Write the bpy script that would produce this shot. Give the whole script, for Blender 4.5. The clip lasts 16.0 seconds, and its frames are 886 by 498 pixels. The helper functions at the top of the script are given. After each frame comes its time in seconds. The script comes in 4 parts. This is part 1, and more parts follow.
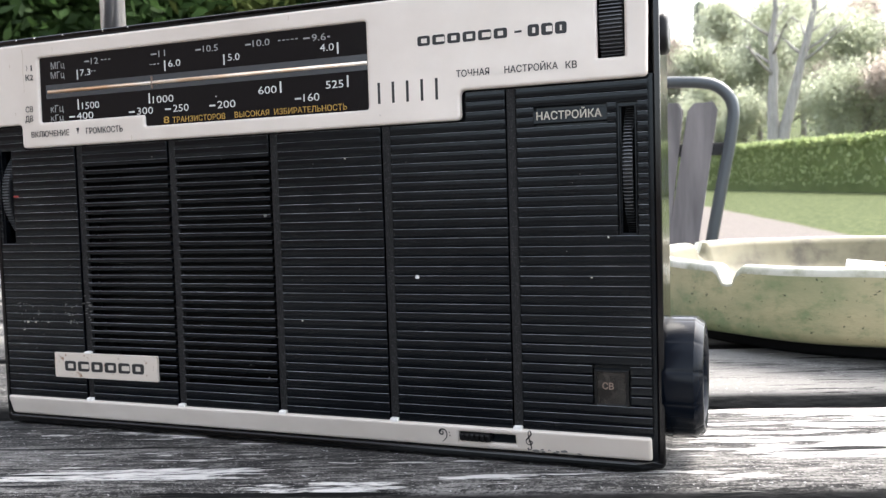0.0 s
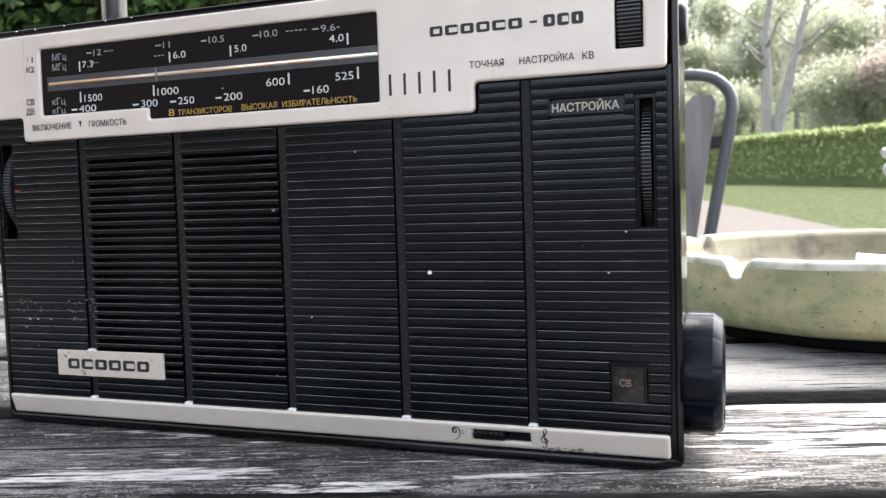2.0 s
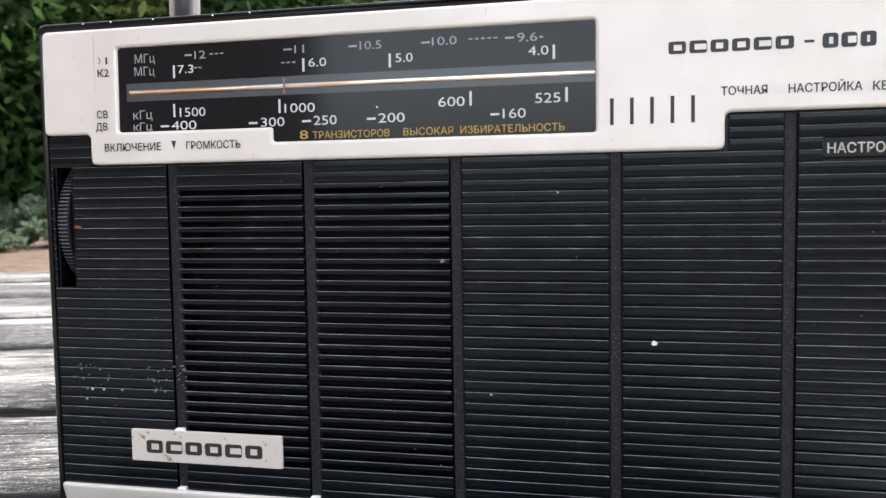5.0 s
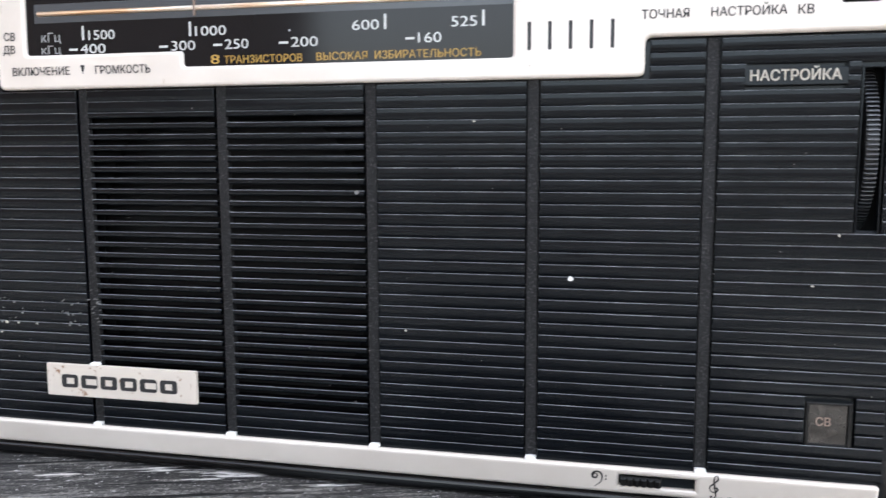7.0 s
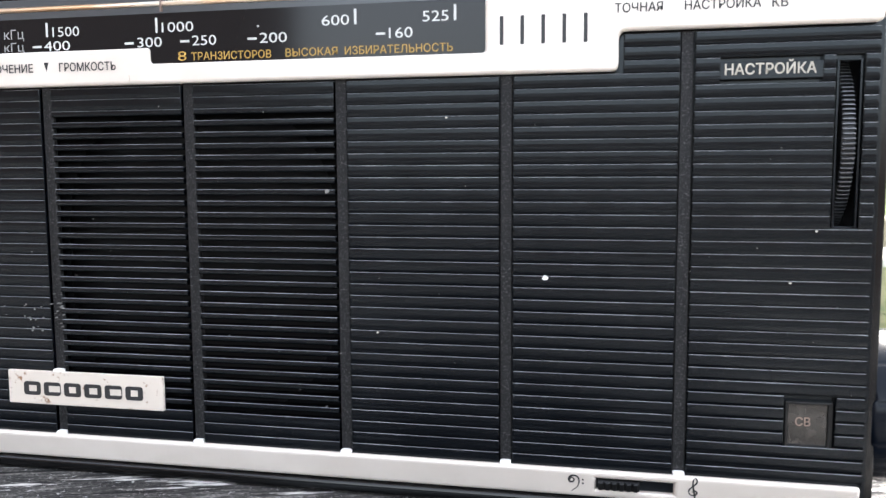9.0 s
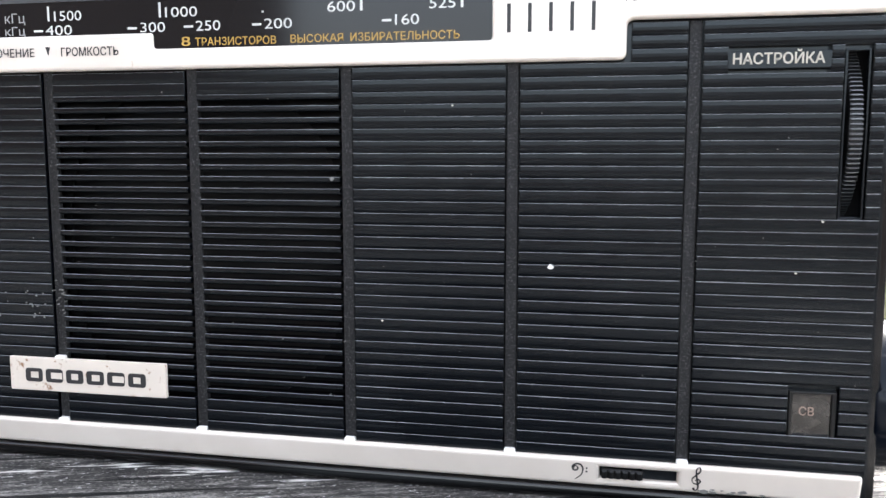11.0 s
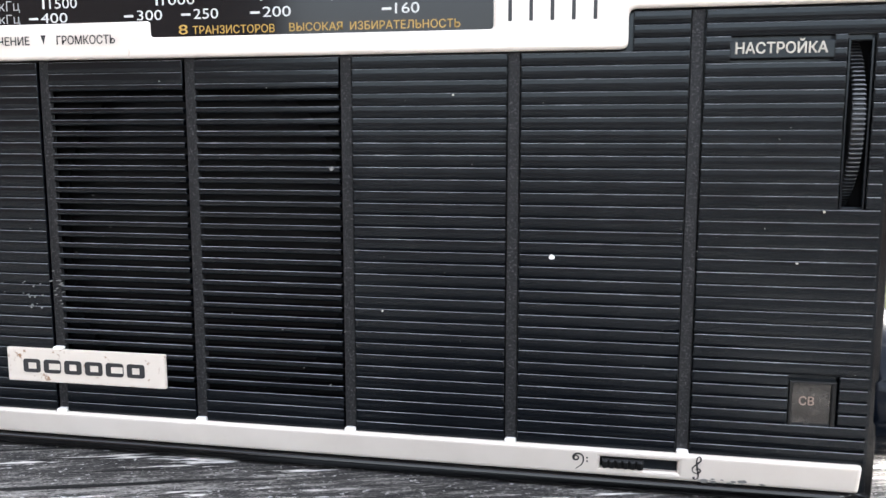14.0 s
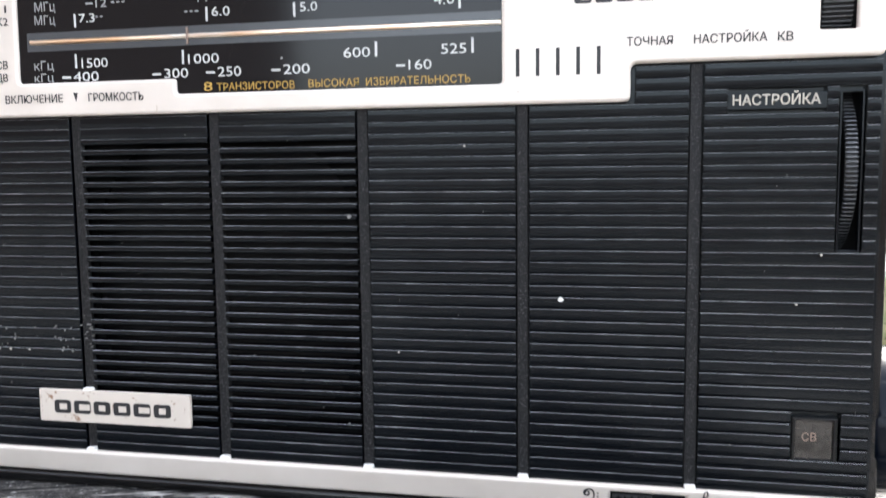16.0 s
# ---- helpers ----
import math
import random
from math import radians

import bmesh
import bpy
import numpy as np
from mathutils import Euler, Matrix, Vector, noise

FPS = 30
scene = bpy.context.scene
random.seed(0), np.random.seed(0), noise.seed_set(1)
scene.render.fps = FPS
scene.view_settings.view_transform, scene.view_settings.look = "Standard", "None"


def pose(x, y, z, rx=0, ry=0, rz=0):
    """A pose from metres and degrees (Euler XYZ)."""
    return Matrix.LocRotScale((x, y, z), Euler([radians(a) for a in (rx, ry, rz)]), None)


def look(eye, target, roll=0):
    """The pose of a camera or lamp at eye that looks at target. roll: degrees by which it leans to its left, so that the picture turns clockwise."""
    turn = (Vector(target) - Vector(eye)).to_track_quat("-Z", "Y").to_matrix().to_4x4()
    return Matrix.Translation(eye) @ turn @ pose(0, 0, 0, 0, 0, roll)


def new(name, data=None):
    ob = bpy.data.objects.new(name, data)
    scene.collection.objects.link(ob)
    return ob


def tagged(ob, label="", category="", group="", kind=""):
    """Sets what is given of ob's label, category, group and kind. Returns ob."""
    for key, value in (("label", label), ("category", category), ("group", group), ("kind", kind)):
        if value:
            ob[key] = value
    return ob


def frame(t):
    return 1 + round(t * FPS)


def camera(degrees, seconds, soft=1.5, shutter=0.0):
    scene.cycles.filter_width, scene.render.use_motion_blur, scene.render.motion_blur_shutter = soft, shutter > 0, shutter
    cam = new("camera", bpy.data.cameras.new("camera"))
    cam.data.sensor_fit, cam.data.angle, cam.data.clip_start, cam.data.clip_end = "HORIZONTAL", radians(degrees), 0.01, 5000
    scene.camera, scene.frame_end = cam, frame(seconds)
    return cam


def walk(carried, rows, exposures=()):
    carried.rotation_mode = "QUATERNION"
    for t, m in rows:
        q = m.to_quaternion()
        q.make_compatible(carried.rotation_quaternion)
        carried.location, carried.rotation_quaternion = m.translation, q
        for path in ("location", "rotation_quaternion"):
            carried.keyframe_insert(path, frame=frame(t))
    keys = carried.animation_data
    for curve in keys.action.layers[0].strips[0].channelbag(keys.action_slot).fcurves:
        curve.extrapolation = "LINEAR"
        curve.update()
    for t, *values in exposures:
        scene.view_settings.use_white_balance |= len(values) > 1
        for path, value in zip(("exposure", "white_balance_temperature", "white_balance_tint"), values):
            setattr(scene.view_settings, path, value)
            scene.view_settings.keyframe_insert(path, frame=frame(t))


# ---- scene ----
cam = camera(55.41, 16.0, soft=1.4, shutter=0.5)
PATH = [
    (0, (0.24654, -0.22130, 0.07646), (-0.4485, 1.6506, -0.0369), -1.74),
    (0.5, (0.24673, -0.22005, 0.07685), (-0.4485, 1.6516, -0.0394), -1.81),
    (1, (0.24636, -0.21974, 0.07663), (-0.4486, 1.6519, -0.0421), -1.79),
    (1.5, (0.24614, -0.21980, 0.07654), (-0.4459, 1.6527, -0.0446), -1.91),
    (2, (0.24016, -0.21886, 0.07672), (-0.4423, 1.6567, -0.0520), -1.84),
    (2.5, (0.22891, -0.21976, 0.07740), (-0.4272, 1.6646, -0.0598), -1.68),
    (2.7, (0.22072, -0.21637, 0.07675), (-0.4337, 1.6705, -0.0694), -1.24),
    (3, (0.21026, -0.21417, 0.07843), (-0.4151, 1.6794, -0.0746), -1.23),
    (3.3, (0.19189, -0.21036, 0.08450), (-0.4149, 1.6892, -0.0903), -1.40),
    (3.5, (0.17755, -0.20542, 0.08364), (-0.4162, 1.6957, -0.0986), -0.90),
    (3.7, (0.16306, -0.20392, 0.08641), (-0.4063, 1.7056, -0.0850), -0.72),
    (5.8, (0.15234, -0.18896, 0.09046), (-0.2802, 1.7591, -0.0436), -0.99),
    (6, (0.15290, -0.18819, 0.08997), (-0.2986, 1.7527, -0.0805), -0.93),
    (6.2, (0.15537, -0.18866, 0.08700), (-0.3339, 1.7495, -0.1026), -0.66),
    (6.5, (0.15598, -0.18882, 0.08538), (-0.2916, 1.7448, -0.1610), -0.13),
    (6.8, (0.16546, -0.18698, 0.08416), (-0.2883, 1.7474, -0.1535), -0.01),
    (7, (0.17054, -0.18482, 0.08431), (-0.2770, 1.7492, -0.1591), -0.25),
    (7.5, (0.17416, -0.18269, 0.08045), (-0.2616, 1.7589, -0.1202), -0.43),
    (8, (0.17329, -0.18133, 0.08002), (-0.2501, 1.7630, -0.1204), -0.45),
    (10.5, (0.17095, -0.18057, 0.07950), (-0.2319, 1.7663, -0.1383), -0.17),
    (11, (0.16965, -0.18084, 0.08019), (-0.2264, 1.7655, -0.1540), -0.02),
    (11.5, (0.16948, -0.18059, 0.08020), (-0.2278, 1.7647, -0.1604), 0.10),
    (12, (0.16857, -0.18067, 0.08054), (-0.2265, 1.7641, -0.1680), 0.16),
    (12.5, (0.16812, -0.18060, 0.08093), (-0.2197, 1.7647, -0.1746), 0.12),
    (13, (0.16802, -0.18092, 0.07904), (-0.2183, 1.7665, -0.1626), 0.18),
    (13.5, (0.16788, -0.18032, 0.08025), (-0.2135, 1.7661, -0.1763), 0.05),
    (14, (0.16782, -0.18041, 0.08103), (-0.2106, 1.7652, -0.1860), -0.03),
    (14.5, (0.16801, -0.18069, 0.07985), (-0.2098, 1.7662, -0.1785), -0.07),
    (15, (0.16792, -0.18064, 0.07991), (-0.2057, 1.7663, -0.1841), -0.07),
    (15.3, (0.16891, -0.18172, 0.08245), (-0.2121, 1.7637, -0.2037), -0.11),
    (15.5, (0.16880, -0.18347, 0.08331), (-0.2073, 1.7619, -0.1892), -0.29),
    (15.7, (0.17004, -0.18655, 0.08788), (-0.2346, 1.7608, -0.1846), -0.47),
    (16, (0.16916, -0.18816, 0.08602), (-0.2387, 1.7591, -0.1185), -0.70),
]
walk(cam, [(t, look(eye, target, roll)) for t, eye, target, roll in PATH],
     exposures=((0.0, 2.44), (2.5, 2.42), (3.5, 2.54), (6.0, 2.92), (8.0, 3.26), (14.5, 3.32), (15.5, 3.36), (16.0, 3.14)))
cam.data.dof.use_dof, cam.data.dof.focus_distance, cam.data.dof.aperture_fstop = True, 0.232, 48.0

# ---- world, sun, light ----
SUN_EL, SUN_AZ = radians(52), radians(35)
world = bpy.data.worlds.new("world")
scene.world = world
world.use_nodes = True
wn, wl = world.node_tree.nodes, world.node_tree.links
sky = wn.new("ShaderNodeTexSky")
sky.sky_type, sky.sun_disc = "NISHITA", False
sky.sun_elevation, sky.sun_rotation = SUN_EL, SUN_AZ
sky.air_density, sky.dust_density, sky.ozone_density = 1.0, 4.0, 1.0
haze = wn.new("ShaderNodeHueSaturation")
haze.inputs["Saturation"].default_value = 0.46
wl.new(sky.outputs["Color"], haze.inputs["Color"])
wl.new(haze.outputs["Color"], wn["Background"].inputs["Color"])
wn["Background"].inputs["Strength"].default_value = 0.15

sun = new("sun", bpy.data.lights.new("sun", "SUN"))
sun.data.energy, sun.data.angle, sun.data.color = 0.85, radians(25), (1.0, 0.96, 0.90)
sun.matrix_basis = look((0, 0, 0), (-math.sin(SUN_AZ) * math.cos(SUN_EL), -math.cos(SUN_AZ) * math.cos(SUN_EL), -math.sin(SUN_EL)))

# ---- materials ----


def shader(name, base=(0.5, 0.5, 0.5), rough=0.5, metal=0.0, spec=0.5):
    m = bpy.data.materials.new(name)
    m.use_nodes = True
    b = m.node_tree.nodes["Principled BSDF"]
    b.inputs["Base Color"].default_value = (*base, 1)
    b.inputs["Roughness"].default_value = rough
    b.inputs["Metallic"].default_value = metal
    b.inputs["Specular IOR Level"].default_value = spec
    return m, m.node_tree.nodes, m.node_tree.links, b


def coords(n, l, scale=(1, 1, 1), turn=0.0, source="Position"):
    """World position (or object coordinates), turned about z and stretched."""
    mp = n.new("ShaderNodeMapping")
    mp.inputs["Scale"].default_value = scale
    mp.inputs["Rotation"].default_value = (0, 0, turn)
    if source == "Position":
        g = n.new("ShaderNodeNewGeometry")
        l.new(g.outputs["Position"], mp.inputs["Vector"])
    else:
        g = n.new("ShaderNodeTexCoord")
        l.new(g.outputs[source], mp.inputs["Vector"])
    if turn:
        # turn first, then stretch
        mp.inputs["Scale"].default_value = (1, 1, 1)
        mp2 = n.new("ShaderNodeMapping")
        mp2.inputs["Scale"].default_value = scale
        l.new(mp.outputs["Vector"], mp2.inputs["Vector"])
        return mp2.outputs["Vector"]
    return mp.outputs["Vector"]


def noisy(n, l, vec, scale, detail=4.0, rough=0.6):
    t = n.new("ShaderNodeTexNoise")
    t.inputs["Scale"].default_value = scale
    t.inputs["Detail"].default_value = detail
    t.inputs["Roughness"].default_value = rough
    l.new(vec, t.inputs["Vector"])
    return t.outputs["Fac"]


def ramp(n, l, fac, stops):
    r = n.new("ShaderNodeValToRGB")
    while len(r.color_ramp.elements) < len(stops):
        r.color_ramp.elements.new(0.5)
    for e, (p, c) in zip(r.color_ramp.elements, stops):
        e.position, e.color = p, (*c, 1) if len(c) == 3 else c
    l.new(fac, r.inputs["Fac"])
    return r.outputs["Color"]


def mixed(n, l, fac, a, b):
    """a where fac is 0, b where fac is 1; each a colour or an output."""
    m = n.new("ShaderNodeMix")
    m.data_type = "RGBA"
    for idx, v in ((0, fac), (6, a), (7, b)):
        if isinstance(v, (int, float)):
            m.inputs[idx].default_value = v
        elif isinstance(v, tuple):
            m.inputs[idx].default_value = (*v, 1)
        else:
            l.new(v, m.inputs[idx])
    return m.outputs[2]


def bumped(n, l, b, height, strength=0.3, distance=0.001):
    u = n.new("ShaderNodeBump")
    u.inputs["Strength"].default_value = strength
    u.inputs["Distance"].default_value = distance
    l.new(height, u.inputs["Height"])
    l.new(u.outputs["Normal"], b.inputs["Normal"])


def plastic(name, base, rough, dust=0.06, spec=0.5, relief=0.10):
    m, n, l, b = shader(name, base, rough, 0, spec)
    v = coords(n, l)
    specks = ramp(n, l, noisy(n, l, v, 900, 2), [(0.70, (0, 0, 0)), (0.78, (1, 1, 1))])
    film = ramp(n, l, noisy(n, l, v, 60, 5), [(0.40, (0, 0, 0)), (0.75, (dust, dust, dust))])
    c = mixed(n, l, film, base, (0.20, 0.19, 0.17))
    s = n.new("ShaderNodeMath")
    s.operation = "MULTIPLY"
    s.inputs[1].default_value = dust * 2.2
    l.new(specks, s.inputs[0])
    l.new(mixed(n, l, s.outputs[0], c, (0.35, 0.33, 0.30)), b.inputs["Base Color"])
    r = ramp(n, l, noisy(n, l, v, 140, 4), [(0.3, (rough * 0.8,) * 3), (0.7, (min(1, rough * 1.25),) * 3)])
    l.new(r, b.inputs["Roughness"])
    bumped(n, l, b, noisy(n, l, v, 2500, 2), relief, 0.0002)
    return m


M_BLACK = plastic("black plastic", (0.005, 0.0052, 0.0055), 0.32, 0.02, 0.22)
# bluish base and specular tint: the sky's blue sheen is put into the colour
M_RIB = plastic("moulded black plastic", (0.0012, 0.0019, 0.0032), 0.215, 0.004, 0.29, 0.02)
M_RIB.node_tree.nodes["Principled BSDF"].inputs["Specular Tint"].default_value = (0.86, 0.94, 1.0, 1)
M_WHEEL = plastic("worn wheel plastic", (0.012, 0.013, 0.015), 0.35, 0.03, 0.25)


def worn_lit_edge():
    """Arris of a rib, worn pale in uneven lengths; its top-lit highlight is painted in too."""
    m, n, l, b = shader("worn and lit rib edge", (0.15, 0.15, 0.16), 0.32, 0, 0.5)
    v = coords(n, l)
    edge_tone = ramp(n, l, noisy(n, l, v, 70, 5, 0.65), [(0.34, (0.055, 0.058, 0.063)), (0.52, (0.115, 0.12, 0.127)), (0.70, (0.27, 0.275, 0.28))])
    l.new(edge_tone, b.inputs["Base Color"])
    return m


def dusty_column():
    """Matt black moulding with grains of dust caught in its texture."""
    m, n, l, b = shader("dusty black plastic", (0.006, 0.006, 0.0065), 0.5, 0, 0.2)
    v = coords(n, l)
    grain = ramp(n, l, noisy(n, l, v, 2600, 3, 0.7), [(0.46, (0.007, 0.007, 0.0078)), (0.60, (0.022, 0.022, 0.0228)), (0.70, (0.12, 0.118, 0.115))])
    l.new(grain, b.inputs["Base Color"])
    bumped(n, l, b, noisy(n, l, v, 1500, 3), 0.35, 0.0003)
    return m


M_COLUMN = dusty_column()
M_EDGE = worn_lit_edge()
M_BACKING = plastic("matt backing plastic", (0.004, 0.0042, 0.0046), 0.6, 0.004, 0.08, 0.02)
# wheel crests paler than the wheel: their glint from above is painted
M_RIDGE = plastic("lit wheel ridge", (0.10, 0.105, 0.112), 0.32, 0.03)
M_GLOSS = plastic("glossy black plastic", (0.0035, 0.0035, 0.004), 0.14, 0.010, 0.38, 0.04)
# knob base made blue to paint in the sky's reflection
M_KNOB = plastic("polished black knob", (0.003, 0.0048, 0.0085), 0.18, 0.004, 0.14, 0.02)
M_VOID, *_ = shader("speaker cloth", (0.014, 0.014, 0.014), 0.95)
M_INK, *_ = shader("black print", (0.012, 0.012, 0.013), 0.5)
M_WHITE, *_ = shader("white print", (0.52, 0.52, 0.50), 0.6)
M_GREYINK, *_ = shader("grey print", (0.27, 0.27, 0.265), 0.6)
M_YELLOW, *_ = shader("yellow print", (0.42, 0.25, 0.05), 0.6)
M_CREAM, *_ = shader("cream embossed print", (0.44, 0.395, 0.33), 0.6)
M_DIM, *_ = shader("faded brown print", (0.20, 0.14, 0.11), 0.6)
M_SCUFF, *_ = shader("grey rubbed patch", (0.16, 0.155, 0.145), 0.7)
M_STAIN, *_ = shader("dried stain", (0.44, 0.36, 0.27), 0.6)
M_RED, *_ = shader("red paint", (0.24, 0.025, 0.02), 0.5)
M_CHIP, *_ = shader("bare white paint chip", (0.72, 0.70, 0.66), 0.6)


def silver():
    m, n, l, b = shader("satin silver paint", (0.66, 0.64, 0.62), 0.36, 0.12)
    v = coords(n, l)
    cloud = noisy(n, l, v, 35, 6)
    base = ramp(n, l, cloud, [(0.3, (0.61, 0.545, 0.480)), (0.7, (0.695, 0.63, 0.565))])
    worn = ramp(n, l, noisy(n, l, v, 260, 4, 0.7), [(0.71, (0, 0, 0)), (0.77, (0.8, 0.8, 0.8))])
    l.new(mixed(n, l, worn, base, (0.30, 0.27, 0.23)), b.inputs["Base Color"])
    l.new(ramp(n, l, noisy(n, l, v, 120, 4), [(0.3, (0.28,) * 3), (0.7, (0.44,) * 3)]), b.inputs["Roughness"])
    bumped(n, l, b, noisy(n, l, v, 1800, 3), 0.06, 0.0002)
    return m


M_SILVER = silver()


def badge_paint():
    m, n, l, b = shader("rust-edged silver badge", (0.6, 0.58, 0.55), 0.4, 0.2)
    v = coords(n, l)
    rust = ramp(n, l, noisy(n, l, v, 330, 5, 0.7), [(0.605, (0, 0, 0)), (0.68, (1, 1, 1))])
    l.new(mixed(n, l, rust, (0.60, 0.535, 0.465), (0.24, 0.13, 0.07)), b.inputs["Base Color"])
    return m


M_BADGE = badge_paint()
M_DIAL, *_ = shader("dial glass", (0.007, 0.007, 0.008), 0.10, 0, 0.26)
M_BAND, *_ = shader("smoked dial band", (0.055, 0.06, 0.065), 0.25)


def copper_bar():
    m, n, l, b = shader("brass guide rod", (0.85, 0.62, 0.42), 0.30, 0.9)
    v = coords(n, l, (22, 1, 1))
    l.new(ramp(n, l, noisy(n, l, v, 1.6, 2), [(0.38, (0.88, 0.84, 0.76)), (0.62, (0.86, 0.52, 0.30))]), b.inputs["Base Color"])
    return m


M_ROD = copper_bar()
M_CHROME, *_ = shader("dull chrome", (0.72, 0.72, 0.73), 0.28, 1.0)


def smoked_lens():
    m, n, l, b = shader("smoked clear plastic", (0.05, 0.045, 0.04), 0.12)
    v = coords(n, l)
    l.new(ramp(n, l, noisy(n, l, v, 420, 4), [(0.45, (0.008, 0.007, 0.006)), (0.75, (0.035, 0.030, 0.026))]), b.inputs["Base Color"])
    return m


M_LENS = smoked_lens()
PLANK_TURN = math.atan(0.31)


def old_wood():
    """Weathered charcoal-grey plank: fine fibre, gritty specks, bleached peeled streaks along the grain, cracks."""
    m, n, l, b = shader("weathered plank", (0.2, 0.2, 0.2), 0.85, 0, 0.16)
    info = n.new("ShaderNodeObjectInfo")

    def shifted(scale):
        a = n.new("ShaderNodeVectorMath")
        a.operation = "ADD"
        l.new(coords(n, l, scale, -PLANK_TURN), a.inputs[0])
        l.new(info.outputs["Random"], a.inputs[1])
        return a.outputs[0]

    def sum_of(a, b_, k):
        q = n.new("ShaderNodeMath")
        q.operation = "MULTIPLY_ADD"
        q.inputs[1].default_value = k
        l.new(a, q.inputs[0])
        l.new(b_, q.inputs[2])
        return q.outputs[0]

    place = n.new("ShaderNodeSeparateXYZ")
    l.new(coords(n, l, (1, 1, 1), -PLANK_TURN), place.inputs[0])

    def between(axis, lo, hi, most=1.0):
        """0 at lo, most at hi."""
        q = n.new("ShaderNodeMapRange")
        q.inputs["From Min"].default_value, q.inputs["From Max"].default_value = lo, hi
        q.inputs["To Max"].default_value = most
        l.new(place.outputs[axis], q.inputs["Value"])
        return q.outputs[0]

    def times(a, b_):
        q = n.new("ShaderNodeMath")
        q.operation = "MULTIPLY"
        l.new(a, q.inputs[0])
        l.new(b_, q.inputs[1])
        return q.outputs[0]

    fibre = noisy(n, l, shifted((75, 600, 600)), 1.0, 9, 0.75)
    tone = noisy(n, l, shifted((4, 26, 26)), 1.0, 6, 0.6)
    far_board = between("Y", 0.010, 0.013)
    both = sum_of(times(far_board, between("X", 0.05, 0.25, 0.155)), sum_of(tone, fibre, 0.7), 1.0)
    fine = noisy(n, l, coords(n, l, (0.5, 1, 1), -PLANK_TURN), 2100, 3, 0.6)
    total = n.new("ShaderNodeMath")
    total.operation = "MULTIPLY"
    total.inputs[1].default_value = 0.5
    l.new(sum_of(fine, both, 0.45), total.inputs[0])
    base = ramp(n, l, total.outputs[0], [(0.465, (0.008, 0.008, 0.009)), (0.535, (0.047, 0.0445, 0.042)), (0.605, (0.25, 0.238, 0.222))])
    # bleached streaks, most of them on the worn stretch of one board
    worn = times(times(between("Y", -0.062, -0.046), between("Y", 0.014, 0.008)), between("X", 0.17, 0.27, 0.095))
    band = times(times(between("Y", -0.0675, -0.0645), between("Y", -0.0575, -0.0605)), between("X", 0.135, 0.09, 0.13))
    thin_band = times(times(between("Y", -0.0525, -0.0505), between("Y", -0.0455, -0.0475)), between("X", 0.12, 0.09, 0.075))
    streak = noisy(n, l, shifted((13, 110, 110)), 1.0, 10, 0.62)
    frayed = sum_of(fibre, streak, 0.34)
    amount = sum_of(far_board, sum_of(band, sum_of(thin_band, sum_of(worn, frayed, 1.0), 1.0), 1.0), -0.09)
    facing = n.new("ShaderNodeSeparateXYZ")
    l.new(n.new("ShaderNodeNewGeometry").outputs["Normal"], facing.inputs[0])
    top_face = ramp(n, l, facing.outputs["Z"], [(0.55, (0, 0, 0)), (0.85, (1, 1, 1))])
    flakes = times(ramp(n, l, amount, [(0.742, (0, 0, 0)), (0.756, (1, 1, 1))]), top_face)
    coat = ramp(n, l, fibre, [(0.40, (0.03, 0.03, 0.03)), (0.445, (0.33, 0.316, 0.30)), (0.52, (0.66, 0.635, 0.60))])
    col = mixed(n, l, flakes, base, coat)
    plain = coords(n, l, (1, 1.6, 1), -PLANK_TURN)
    grit = ramp(n, l, noisy(n, l, plain, 620, 3, 0.6), [(0.635, (0, 0, 0)), (0.68, (0.95, 0.95, 0.95))])
    col2 = mixed(n, l, times(grit, top_face), col, (0.46, 0.45, 0.435))
    split = ramp(n, l, noisy(n, l, shifted((26, 520, 520)), 1.0, 3, 0.5), [(0.325, (1, 1, 1)), (0.345, (0, 0, 0))])
    crack = ramp(n, l, noisy(n, l, shifted((11, 210, 210)), 1.0, 4, 0.5), [(0.345, (1, 1, 1)), (0.37, (0, 0, 0))])
    # plank sides near-black: the shade of the gaps is put into this colour
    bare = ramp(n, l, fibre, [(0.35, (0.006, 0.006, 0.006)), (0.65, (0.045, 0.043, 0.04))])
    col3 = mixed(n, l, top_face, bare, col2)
    l.new(mixed(n, l, split, mixed(n, l, crack, col3, (0.006, 0.006, 0.006)), (0.008, 0.008, 0.008)), b.inputs["Base Color"])
    l.new(ramp(n, l, fibre, [(0.3, (0.60,) * 3), (0.7, (0.85,) * 3)]), b.inputs["Roughness"])
    high = sum_of(flakes, sum_of(grit, fibre, 0.25), 0.35)
    bumped(n, l, b, sum_of(crack, high, -0.8), 1.0, 0.0012)
    return m


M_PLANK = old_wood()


def slat_wood():
    m, n, l, b = shader("grey-brown slat", (0.2, 0.18, 0.16), 0.7)
    v = coords(n, l, (20, 20, 2), 0)
    f = noisy(n, l, v, 3, 6)
    l.new(ramp(n, l, f, [(0.3, (0.095, 0.088, 0.088)), (0.7, (0.20, 0.185, 0.182))]), b.inputs["Base Color"])
    bumped(n, l, b, f, 0.4, 0.002)
    return m


M_SLAT = slat_wood()
M_TUBE, *_ = shader("grey lacquered steel tube", (0.065, 0.074, 0.080), 0.38, 0.4)
M_BRACKET, *_ = shader("black flat iron", (0.015, 0.015, 0.016), 0.5, 0.3)


